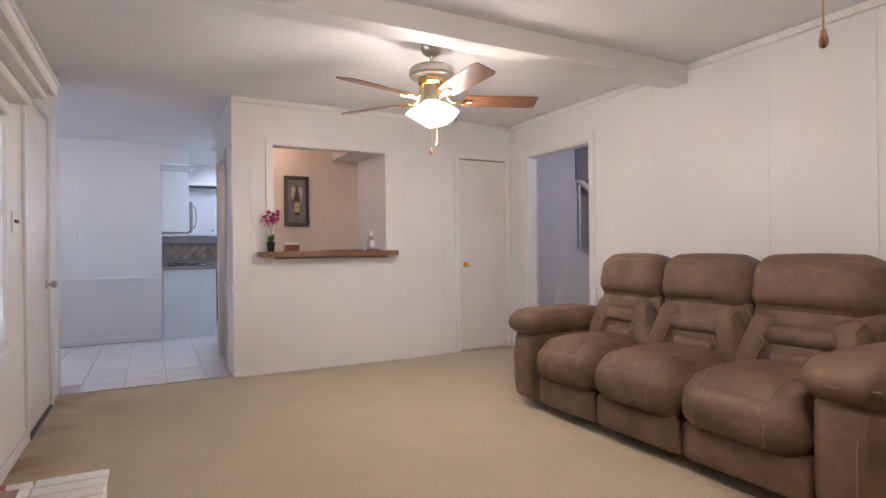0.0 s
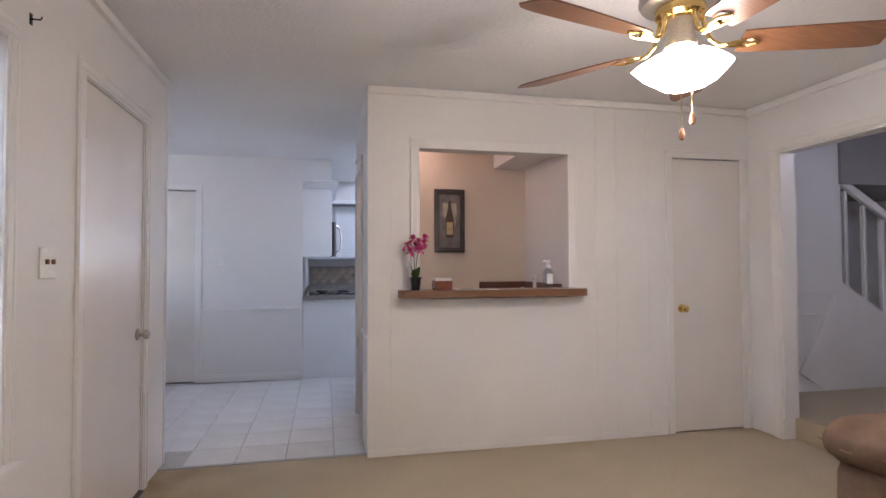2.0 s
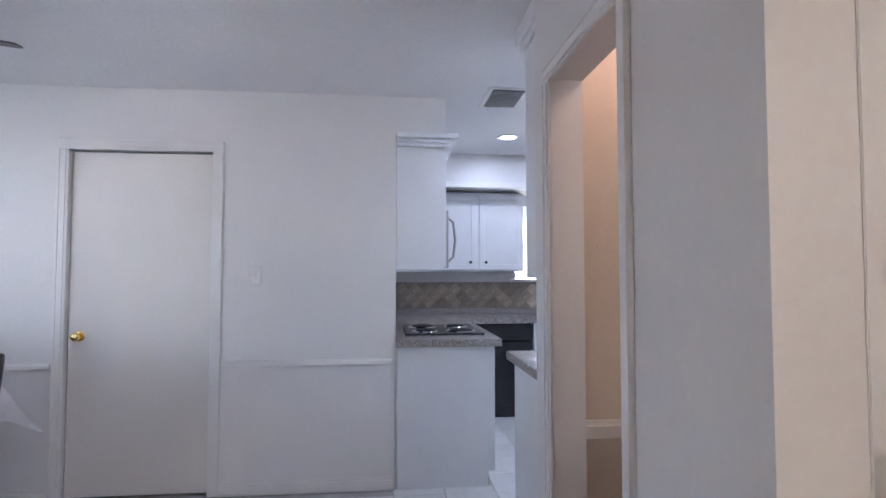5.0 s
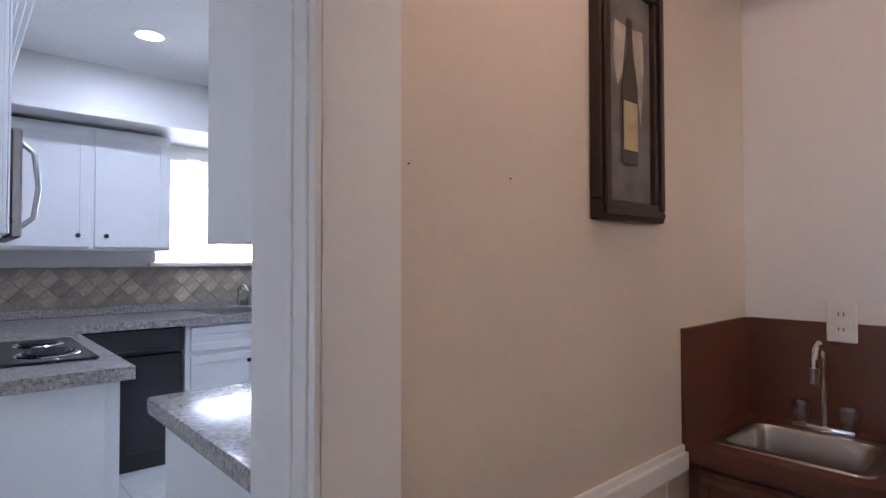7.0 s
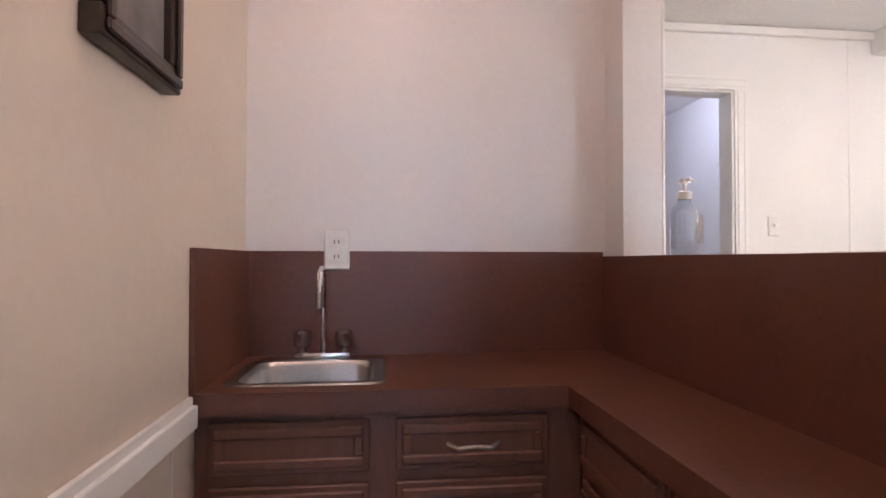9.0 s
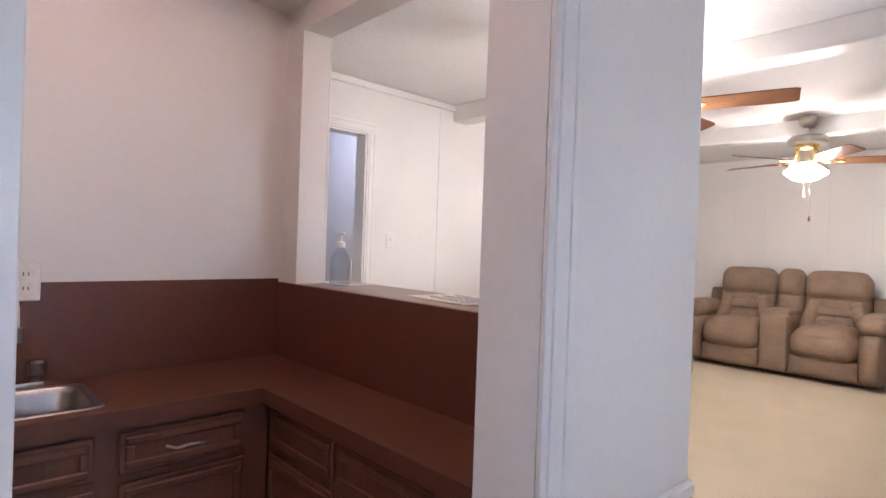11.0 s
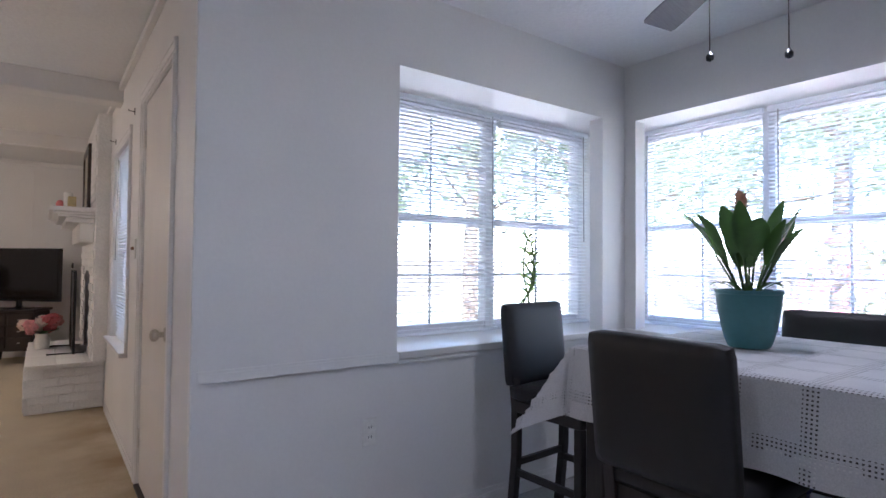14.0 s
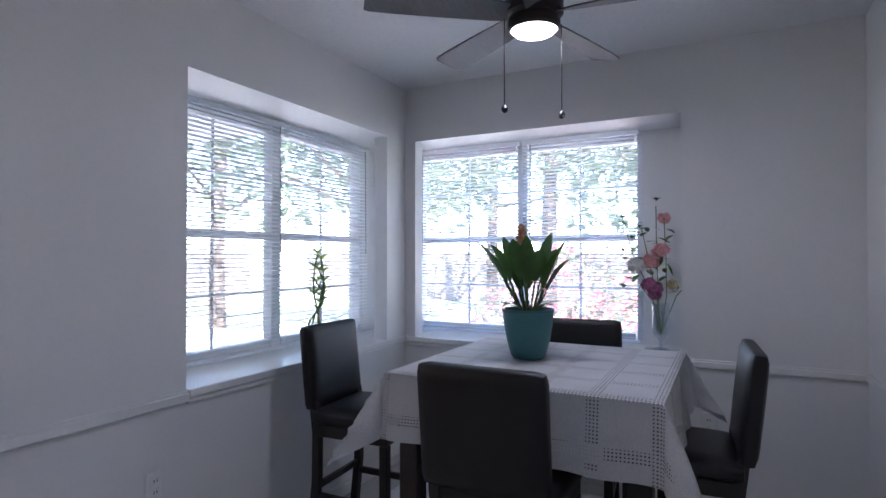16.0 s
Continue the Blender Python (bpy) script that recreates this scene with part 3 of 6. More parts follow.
def door_leaf(name, label, w, h, hinge_side, knob_material, knob_z=0.92, hinges=True):
    """Flush door; local x along its width, front towards -y."""
    d = thing(name, label, "door")
    part("leaf", box(0, 0, 0.012, w, 0.035, h, 0.003), DOORPAINT, d)
    kx = w - 0.065 if hinge_side == "l" else 0.065
    kb = lathe([(0.001, 0), (0.031, 0.0), (0.032, 0.004), (0.028, 0.009), (0.012, 0.011), (0.011, 0.028), (0.022, 0.034), (0.027, 0.045), (0.024, 0.058), (0.012, 0.064), (0.001, 0.065)], 20)
    kb.transform(pose(kx, 0, knob_z, 90, 0, 0))
    part("knob", kb, knob_material, d, "round metal knob")
    hx = 0.0 if hinge_side == "l" else w
    for z in ((0.25, h / 2, h - 0.2) if hinges else ()):
        hb = lathe([(0.001, z - 0.05), (0.007, z - 0.05), (0.007, z + 0.05), (0.001, z + 0.05)], 8, hx, -0.006)
        add_box(hb, hx - 0.012, -0.002, z - 0.048, hx + 0.012, 0.001, z + 0.048)
        part("hinge", hb, DOORPAINT, d, "painted-over butt hinge")
    return d


closet = door_leaf("closet_door", "closed flush closet door painted off-white with brass knob", 0.595, 2.035, "r", BRASS, 0.92)
closet.matrix_world = pose(3.487, PW + 0.002, 0)
side = door_leaf("side_door", "closed flush side door painted glossy off-white", 0.775, 2.045, "l", NICKEL, 0.875)
side.matrix_world = pose(LW - 0.004, 4.752, 0, 0, 0, 90)
far = door_leaf("dining_door", "closed white flush door in the dining wall", 0.815, 2.05, "r", BRASS, 0.95)
far.matrix_world = pose(-1.2075, FW + 0.03, 0)
# unseen blocks added behind the leaves so that no outdoor light leaks in
structure("wall_behind_doors", boxes((-1.3, FW + 0.132, 0, -0.3, FW + 0.25, CH), (LW - 0.27, 4.65, 0, LW - 0.152, 5.44, CH), (3.3, PB + 0.6, 0, 4.3, PB + 0.7, CH)), PAINT, "unseen blocks added to stop light leaking round the doors")
structure("door_threshold", boxes((LW - 0.1, 4.75, -0.002, LW + 0.02, 5.53, 0.012), bevel=0.003), BRONZE, "dark metal door threshold")
structure("carpet_edge_strip", boxes((LW, 5.845, -0.001, BX, 5.875, 0.006), bevel=0.002), GROUT, "thin strip between carpet and tile")


# ---- windows and blinds ----

def window_unit(name, axis, plane, b0, b1, z0, z1, inward, cols=3, rows=4, mull=None, label="white vinyl double-hung window with glazing bars"):
    """A window in a hole; inward is the sign from outside to inside."""
    w = tagged(new(name), label, "window", kind="structure")
    units = [(b0, mull), (mull, b1)] if mull else [(b0, b1)]

    def bar(nm, u0, u1, w0, w1, d0, d1, m, parent):
        p0, p1 = sorted((plane - inward * d0, plane - inward * d1))
        bm = box(u0, p0, w0, u1, p1, w1, 0.003) if axis == "y" else box(p0, u0, w0, p1, u1, w1, 0.003)
        return part(nm, bm, m, parent)
    for u0, u1 in units:
        fr = bar("window_frame", u0, u0 + 0.034, z0, z1, 0.0, 0.07, VINYL, w)
        bar("frame_side", u1 - 0.034, u1, z0, z1, 0.0, 0.07, VINYL, fr)
        bar("frame_top", u0 + 0.045, u1 - 0.045, z1 - 0.045, z1, 0.0, 0.07, VINYL, fr)
        bar("frame_bottom", u0 + 0.045, u1 - 0.045, z0, z0 + 0.045, 0.0, 0.07, VINYL, fr)
        zm = (z0 + z1) / 2
        bar("meeting_rail", u0 + 0.045, u1 - 0.045, zm - 0.022, zm + 0.022, 0.005, 0.06, VINYL, fr)
        for i in range(1, cols):
            u = u0 + (u1 - u0) * i / cols
            for lo, hi in ((z0 + 0.045, zm - 0.022), (zm + 0.022, z1 - 0.045)):
                bar("glazing_bar", u - 0.008, u + 0.008, lo, hi, 0.022, 0.034, VINYL, fr)
        for i in range(1, rows):
            z = z0 + (z1 - z0) * i / rows
            if abs(z - zm) > 0.05:
                bar("glazing_bar", u0 + 0.045, u1 - 0.045, z - 0.008, z + 0.008, 0.0215, 0.0335, VINYL, fr)
        pane = bar("pane", u0 + 0.04, u1 - 0.04, z0 + 0.04, z1 - 0.04, 0.036, 0.040, PANE, w)
        pane.visible_shadow = False
    return w


def blind(axis, plane, b0, b1, z0, z1, tilt, label, wand=True, facing=1, gap=0.0225):
    """Venetian blind with a head rail, slats, a bottom rail, cords and a wand."""
    bl = thing("venetian_blind", label, "blind", *((b0, plane, z0) if axis == "y" else (plane, b0, z0)), 0 if axis == "y" else 90)
    w = b1 - b0
    part("head_rail", box(0, -0.014, z1 - z0 - 0.028, w, 0.014, z1 - z0, 0.002), BLINDMAT, bl)
    part("bottom_rail", box(0, -0.012, 0.0, w, 0.012, 0.016, 0.003), BLINDMAT, bl)
    me = bpy.data.meshes.new("slat")
    bm = bmesh.new()
    a = radians(tilt)
    prev = None
    for k in range(4):
        s = (k / 3 - 0.5) * 0.025
        c = 0.0016 * (1 - (2 * k / 3 - 1) ** 2)
        y, z = s * math.cos(a) - c * math.sin(a), s * math.sin(a) + c * math.cos(a)
        row = [bm.verts.new((0.004, y, z)), bm.verts.new((w - 0.004, y, z)), bm.verts.new((0.004, y, z + 0.0007)), bm.verts.new((w - 0.004, y, z + 0.0007))]
        if prev:
            bm.faces.new((prev[0], prev[1], row[1], row[0]))
            bm.faces.new((prev[2], row[2], row[3], prev[3]))
        prev = row
    bm.to_mesh(me)
    bm.free()
    me.materials.append(BLINDMAT)
    z = 0.03
    while z < z1 - z0 - 0.035:
        s = new("slat", me)
        s.parent = bl
        s.location = (0, 0, z)
        z += gap
    for u in (0.12, w - 0.12):
        part("ladder_cord", tube([(u, 0.0135 * facing, 0.01), (u, 0.0135 * facing, z1 - z0 - 0.02)], 0.0012, 5), BLINDMAT, bl)
    if wand:
        part("wand", tube([(0.06, 0.02 * facing, z1 - z0 - 0.03), (0.062, 0.028 * facing, (z1 - z0) * 0.42)], 0.004, 6), STEEL, bl)
    return bl


window_unit("window_1", "y", GY, -2.60, -0.93, 0.815, 2.07, 1, 2, 4, -1.765)
window_unit("window_2", "x", GX, 5.88, 7.44, 0.815, 2.07, 1, 2, 4, 6.68)
window_unit("window_3", "x", LW - 0.06, WIN_L[0], WIN_L[1], WIN_L[2] + 0.03, WIN_L[3], 1, 2, 4)
window_unit("window_4", "y", KF + 0.05, KWIN[0], KWIN[1], KWIN[2] + 0.02, KWIN[3], -1, 1, 2)
BL = "white slatted blind, open, in the dining window"
blind("y", GY + 0.055, -2.585, -1.80, 0.812, 2.082, 14, BL)
blind("y", GY + 0.055, -1.775, -0.90, 0.812, 2.082, 14, BL, facing=1)
blind("x", GX + 0.055, 5.90, 6.675, 0.812, 2.082, -14, BL, facing=-1)
blind("x", GX + 0.055, 6.70, 7.425, 0.812, 2.082, -14, BL, facing=-1)
blind("x", LW - 0.03, WIN_L[0] + 0.01, WIN_L[1] - 0.01, WIN_L[2] + 0.035, WIN_L[3] - 0.002, -8, "white slatted blind, open, in the living room window", facing=-1)
blind("y", KF + 0.015, KWIN[0] + 0.01, KWIN[1] - 0.01, KWIN[2] + 0.025, KWIN[3] - 0.002, -35, "white slatted blind in the kitchen window", wand=False)
casing("trim_window_living", "x", LW, 1, WIN_L[0], WIN_L[1], WIN_L[2], WIN_L[3], 0.06, sides="lrt")
structure("window_sill_3", boxes((LW - 0.06, WIN_L[0] - 0.06, WIN_L[2] - 0.001, LW + 0.05, WIN_L[1] + 0.06, WIN_L[2] + 0.028), bevel=0.005), GLOSS, "white window sill")
structure("window_sill_4", boxes((KWIN[0] - 0.05, KF - 0.05, KWIN[2] - 0.012, KWIN[1] + 0.05, KF + 0.05, KWIN[2] + 0.018), bevel=0.005), GLOSS, "white window sill")
val = bmesh.new()
for i in range(9):
    u = KWIN[0] + 0.1 * i
    add_box(val, u, KF - 0.015, KWIN[3] - 0.035 - 0.012 * math.sin(i * 2.1), min(u + 0.1, KWIN[1]), KF - 0.003, KWIN[3] + 0.03, 0.003)
solid("scalloped_valance", val, GLOSS, "white scalloped wooden valance over the kitchen window", "valance")

# ---- living room ----


def recliner(name, label, category, seats, arm, leather, depth=1.0):
    """Reclining sofa: local x along its width, front towards -y. seats: widths; a negative width is a console."""
    s = thing(name, label, category)
    total = sum(abs(k) for k in seats) + 2 * arm
    part("base", box(0.06, 0.10, 0.03, total - 0.06, depth - 0.12, 0.30, 0.02), leather, s)
    lean = pose(0, 0.50, 0.42, -13, 0, 0)
    x = arm
    for w in seats:
        a, b = x + 0.004, x + abs(w) - 0.004
        if w > 0:
            part("footrest", pillow(a, 0.015, 0.055, b, 0.16, 0.245, 0.035, (0, 0.02, 0), 7), leather, s)
            cushion = part("seat", pillow(a, -0.03, 0.215, b, 0.66, 0.475, 0.11, (0.0, 0.035, 0.055), 10), leather, s)
            for u in (a + 0.13, b - 0.13):
                pts = [(u, 0.30, 0.526), (u, 0.15, 0.525), (u, 0.055, 0.506), (u, -0.006, 0.461), (u, -0.049, 0.392), (u, -0.062, 0.33), (u, -0.051, 0.26)]
                part("seam", tube(pts, 0.0021, 5), STITCH, cushion)
            backrest = part("backrest", pillow(a, 0.0, 0.0, b, 0.20, 0.40, 0.06, (0, 0.03, 0), 9, m=lean), leather, s)
            mid = (a + b) / 2
            lum = pillow(a + 0.10, -0.045, 0.16, b - 0.10, 0.10, 0.285, 0.05, (0, 0.02, 0), 7, m=lean)
            part("lumbar_pad", lum, leather, backrest)
            low = pillow(a + 0.13, -0.035, 0.01, b - 0.13, 0.10, 0.155, 0.05, (0, 0.02, 0), 7, m=lean)
            part("lower_pad", low, leather, backrest)
            for sgn, u in ((1, a), (-1, b)):
                wing = pillow(-0.075, -0.05, -0.20, 0.075, 0.10, 0.17, 0.05, (0, 0.03, 0), 7)
                wing.transform(lean @ pose(u + sgn * 0.072, 0.005, 0.17, 0, sgn * 17, 0))
                part("side_pad", wing, leather, backrest)
                seam = tube([lean @ Vector((u + sgn * 0.02, -0.052, 0.33)), lean @ Vector((u + sgn * 0.14, -0.068, 0.17)), lean @ Vector((u + sgn * 0.06, -0.045, 0.0))], 0.0026, 5)
                part("seam", seam, STITCH, backrest)
            head = pillow(a - 0.006, -0.055, 0.335, b + 0.006, 0.19, 0.63, 0.095, (0, 0.03, 0.02), 10, m=lean)
            part("headrest", head, leather, s)
        else:
            part("console", pillow(a, 0.0, 0.05, b, 0.62, 0.60, 0.04, (0, 0.0, 0.01), 8), leather, s)
            part("console_lid", pillow(a + 0.01, 0.12, 0.58, b - 0.01, 0.56, 0.64, 0.03, (0, 0, 0.01), 7), leather, s)
            part("console_back", pillow(a, 0.0, 0.16, b, 0.2, 0.40, 0.05, (0, 0.02, 0), 8, m=lean), leather, s)
            part("headrest", pillow(a, -0.04, 0.335, b, 0.19, 0.635, 0.08, (0, 0.03, 0.02), 8, m=lean), leather, s)
        x += abs(w)
    for x0, x1, out in ((0, arm, -1), (total - arm, total, 1)):
        side = part("armrest", pillow(x0, -0.01, 0.04, x1, 0.86, 0.545, 0.085, (0.015, 0.03, 0.0), 9), leather, s)
        part("arm_pad", pillow(x0 - 0.025, -0.045, 0.50, x1 + 0.02, 0.66, 0.655, 0.075, (0.0, 0.02, 0.025), 9), leather, side)
        xs = x0 + 0.06 if out < 0 else x1 - 0.06
        part("seam", tube([(xs, 0.10, 0.53), (xs, 0.0, 0.47), (xs, -0.036, 0.36), (xs, -0.038, 0.2), (xs, -0.012, 0.09)], 0.0021, 5), STITCH, side)
        part("arm_seam", tube([(x0 - 0.02, -0.03, 0.575), ((x0 + x1) / 2, -0.068, 0.568), (x1 + 0.015, -0.03, 0.575)], 0.0021, 5), STITCH, side)
    part("rear_panel", pillow(0.03, depth - 0.26, 0.05, total - 0.03, depth - 0.10, 0.80, 0.05, (0, 0, 0), 6), leather, s)
    return s


sofa = recliner("reclining_sofa", "brown suede three-seat reclining sofa with tan stitching", "sofa", (0.53, 0.58, 0.60), 0.25, LEATHER, 1.16)
sofa.matrix_world = pose(2.86, 3.95, 0, 0, 0, -90)
love = recliner("reclining_loveseat", "brown suede reclining loveseat with a middle console, lighting in its colour", "loveseat", (0.57, -0.27, 0.57), 0.20, LEATHER_LIT, 0.98)
love.matrix_world = pose(3.50, 0.46, 0, 0, 0, 180) @ Matrix.Diagonal((1.035, 1.0, 1.07, 1))


def ceiling_fan(name, label, x, y, first, radius=0.70, chain_end=1.74):
    f = thing(name, label, "ceiling fan", x, y, 0)
    part("canopy", lathe([(0.001, 2.439), (0.067, 2.439), (0.07, 2.425), (0.068, 2.39), (0.055, 2.362), (0.03, 2.345), (0.001, 2.345)], 28), NICKEL, f)
    part("downrod", lathe([(0.012, 2.35), (0.012, 2.28)], 12), NICKEL, f)
    part("motor", lathe([(0.02, 2.288), (0.06, 2.284), (0.125, 2.272), (0.145, 2.256), (0.148, 2.222), (0.138, 2.206), (0.09, 2.198), (0.001, 2.196)], 36), NICKEL, f)
    part("brass_band", lathe([(0.085, 2.200), (0.092, 2.188), (0.09, 2.166), (0.075, 2.152), (0.001, 2.145)], 30), BRASS, f, "polished brass flywheel")
    part("switch_housing", lathe([(0.052, 2.15), (0.05, 2.09), (0.056, 2.075), (0.056, 2.05), (0.001, 2.045)], 24), NICKEL, f)
    for i in range(5):
        a = first + 72 * i
        turn = pose(0, 0, 2.06, 0, 0, a)
        blade_bm = bmesh.new()
        rows = []
        for s, w in ((0.20, 0.052), (0.24, 0.060), (0.36, 0.066), (0.52, 0.072), (0.63, 0.073), (0.663, 0.066), (0.68, 0.052)):
            s = s * radius / 0.68
            rows.append([blade_bm.verts.new((s, u * w, z - u * 0.016)) for u, z in ((-1, 0), (1, 0), (1, 0.006), (-1, 0.006))])
        for p, q in zip(rows, rows[1:]):
            for k in range(4):
                blade_bm.faces.new((p[k], p[(k + 1) % 4], q[(k + 1) % 4], q[k]))
        blade_bm.faces.new(rows[0])
        blade_bm.faces.new(rows[-1][::-1])
        blade_bm.transform(turn)
        blade = part("blade", blade_bm, BLADE, f, "walnut-brown wooden blade")
        arm = tube([(0.075, 0, 0.11), (0.085, 0, 0.062), (0.10, 0, 0.02), (0.13, 0, -0.006), (0.17, 0, -0.010), (0.21, 0, -0.005)], 0.009, 8)
        for sy in (-1, 1):
            tube([(0.15, 0, -0.008), (0.19, sy * 0.022, -0.006), (0.235, sy * 0.026, -0.005), (0.27, 0, -0.005)], 0.006, 6, arm)
        arm.transform(turn)
        part("blade_arm", arm, BRASS, blade, "scrolled polished brass arm")
    for i in range(4):
        shade = bmesh.new()
        n, rows = 20, []
        for r, z in ((0.020, 0.0), (0.036, -0.014), (0.058, -0.05), (0.073, -0.086), (0.080, -0.112)):
            rows.append([shade.verts.new(((r + (0.006 * math.sin(j * 2 * math.pi * 5 / n) if r > 0.07 else 0)) * math.cos(2 * math.pi * j / n),
                                          (r + (0.006 * math.sin(j * 2 * math.pi * 5 / n) if r > 0.07 else 0)) * math.sin(2 * math.pi * j / n), z)) for j in range(n)])
        for p, q in zip(rows, rows[1:]):
            for j in range(n):
                shade.faces.new((p[j], p[(j + 1) % n], q[(j + 1) % n], q[j]))
        shade.transform(pose(0, 0, 2.03, 0, 0, 45 + 90 * i) @ pose(0.045, 0, 0, 0, -33, 0))
        part("glass_shade", shade, SHADE, f, "lit frosted tulip glass shade")
    for dx, zz in ((0.02, 1.80), (-0.025, chain_end)):
        chain = part("pull_chain", tube([(dx, -0.03, 2.06), (dx, -0.03, zz)], 0.002, 5), BRASS, f)
        part("fob", lathe([(0.001, zz - 0.045), (0.009, zz - 0.04), (0.011, zz - 0.028), (0.005, zz), (0.001, zz)], 10, dx, -0.03), BLADE, chain, "small wooden pull")
    return f


FANLABEL = "brushed nickel ceiling fan with walnut blades and lit glass shades"
tagged(ceiling_fan("ceiling_fan", FANLABEL, 2.24, 3.95, -64 - 27.9), group="living room fans")
tagged(ceiling_fan("ceiling_fan", FANLABEL, 2.06, 1.52, 58, 0.68, 1.60), group="living room fans")

# fireplace with a painted brick hearth
hearth = thing("fireplace", "white painted brick fireplace with a raised hearth", "fireplace", 0, 0, 0)
HY0, HY1 = 1.30, 2.80
part("hearth_core", box(LW + 0.002, HY0 + 0.012, 0.0, 0.485, HY1 - 0.012, 0.372), BRICK, hearth)
part("breast", boxes((LW + 0.002, 1.20, 0.385, 0.055, 1.78, CH - 0.06), (LW + 0.002, 2.36, 0.385, 0.055, 2.92, CH - 0.06), (LW + 0.002, 1.78, 1.10, 0.055, 2.36, CH - 0.06)), BRICK, hearth)
part("firebox", boxes((LW + 0.004, 1.78, 0.39, 0.02, 2.36, 1.10)), SOOT, hearth)
mantel = boxes((0.055, 1.46, 1.585, 0.36, 2.86, 1.62), (0.055, 1.48, 1.565, 0.335, 2.84, 1.585), (0.055, 1.50, 1.54, 0.30, 2.82, 1.565), (0.055, 1.52, 1.50, 0.25, 2.80, 1.54), (0.055, 1.54, 1.34, 0.16, 2.78, 1.50), bevel=0.006)
part("mantel", mantel, GLOSS, hearth, "white painted stepped wooden mantel")
fs = thing("fireplace_screen", "black metal fireplace screen standing on the hearth", "screen", 0.15, 2.07, 0.387)
part("screen_frame", boxes((0, -0.33, 0, 0.02, -0.30, 0.72), (0, 0.30, 0, 0.02, 0.33, 0.72), (0, -0.30, 0.69, 0.02, 0.30, 0.72), (0, -0.30, 0, 0.02, 0.30, 0.03), bevel=0.004), BLACK, fs)
part("screen_mesh", boxes((0.008, -0.30, 0.03, 0.012, 0.30, 0.69)), SOOT, fs)
for sy in (-0.28, 0.28):
    part("screen_foot", tube([(-0.07, sy, 0.006), (0.12, sy, 0.006), (0.20, sy, 0.006)], 0.006, 6), BLACK, fs)
part("screen_handle", tube([(0.02, -0.1, 0.74), (0.02, -0.06, 0.78), (0.02, 0.06, 0.78), (0.02, 0.1, 0.74)], 0.006, 6), BLACK, fs)

tv_stand = thing("tv_stand", "black wooden television stand with drawers and curved legs", "stand", 0.62, -0.02, 0, -24)
tv_stand.matrix_world = pose(0.62, -0.02, 0, 0, 0, -24) @ Matrix.Diagonal((0.76, 1.0, 1.0, 1))
part("body", box(-0.34, -0.2, 0.16, 0.34, 0.2, 0.60, 0.006), ESPRESSO, tv_stand)
part("top", box(-0.37, -0.22, 0.60, 0.37, 0.22, 0.63, 0.008), ESPRESSO, tv_stand)
for k, z in enumerate((0.20, 0.33, 0.46)):
    for sx in (-0.17, 0.17):
        dr = part("drawer", box(sx - 0.155, 0.198, z, sx + 0.155, 0.214, z + 0.115, 0.004), ESPRESSO, tv_stand)
        part("drawer_knob", box(sx - 0.02, 0.214, z + 0.05, sx + 0.02, 0.226, z + 0.062, 0.003), NICKEL, dr)
for sx in (-0.31, 0.31):
    for sy in (-0.17, 0.17):
        part("leg", tube([(sx, sy, 0.17), (sx * 1.02, sy * 1.05, 0.09), (sx * 1.08, sy * 1.15, 0.0)], 0.024, 8, taper=0.6), ESPRESSO, tv_stand)
tv = thing("television", "flat black television switched off on its stand", "television", 0.60, 0.0, 0.632, -44)
part("stand_foot", lathe([(0.001, 0), (0.15, 0), (0.15, 0.008), (0.05, 0.016), (0.03, 0.03), (0.03, 0.09), (0.001, 0.09)], 24), BLACK, tv)
part("bezel", box(-0.53, -0.03, 0.085, 0.53, 0.02, 0.70, 0.006), BLACK, tv)
part("screen", box(-0.51, 0.0195, 0.11, 0.51, 0.0225, 0.68, 0.001), SCREEN, tv)

cord = thing("power_cord", "white power cord trailing from the wall outlet", "cord", 1.36, NW + 0.02, 0)
part("cord_run", tube([(0, 0.01, 0.38), (-0.02, 0.05, 0.2), (-0.08, 0.1, 0.03), (-0.25, 0.14, 0.008), (-0.5, 0.2, 0.008), (-0.62, 0.3, 0.02)], 0.005, 6), VALANCE, cord)


def bouquet(name, label, x, y, z, vase_bm, vase_mat, blooms, stems, leaves, seed=1):
    f = thing(name, label, "flowers", x, y, z)
    part("vase", vase_bm, vase_mat, f)
    if stems:
        for s in stems:
            part("stem", tube(s, 0.003, 5), STALK, f)
    rng = random.Random(seed)
    if leaves:
        lf = bmesh.new()
        for p, d, ln in leaves:
            leaf_blade(lf, p, d, ln, ln * 0.5, 0.2)
        part("leaves", lf, LEAF, f)
    for i, (p, r, m) in enumerate(blooms):
        b = bmesh.new()
        petal_ball(b, p, r, 16, seed * 31 + i)
        part("bloom", b, m, f)
    return f


rng = random.Random(4)
blooms = [((rng.uniform(-0.13, 0.13), rng.uniform(-0.13, 0.13), 0.22 + rng.uniform(-0.06, 0.08)), 0.055, rng.choice((PALEROSE, CREAM, ROSE, CREAM, PALEROSE))) for _ in range(15)]
leaves = [((0, 0, 0.13), (math.cos(a), math.sin(a), 0.5), 0.18) for a in (0.3, 1.4, 2.5, 3.6, 4.7, 5.6)]
bouquet("silk_flowers", "pink and cream silk flowers in a white vase on the hearth", 0.38, 1.87, 0.387,
        lathe([(0.001, 0), (0.05, 0), (0.058, 0.02), (0.062, 0.07), (0.05, 0.11), (0.06, 0.14), (0.05, 0.135), (0.001, 0.12)], 24), WHITE, blooms, None, leaves, 7)

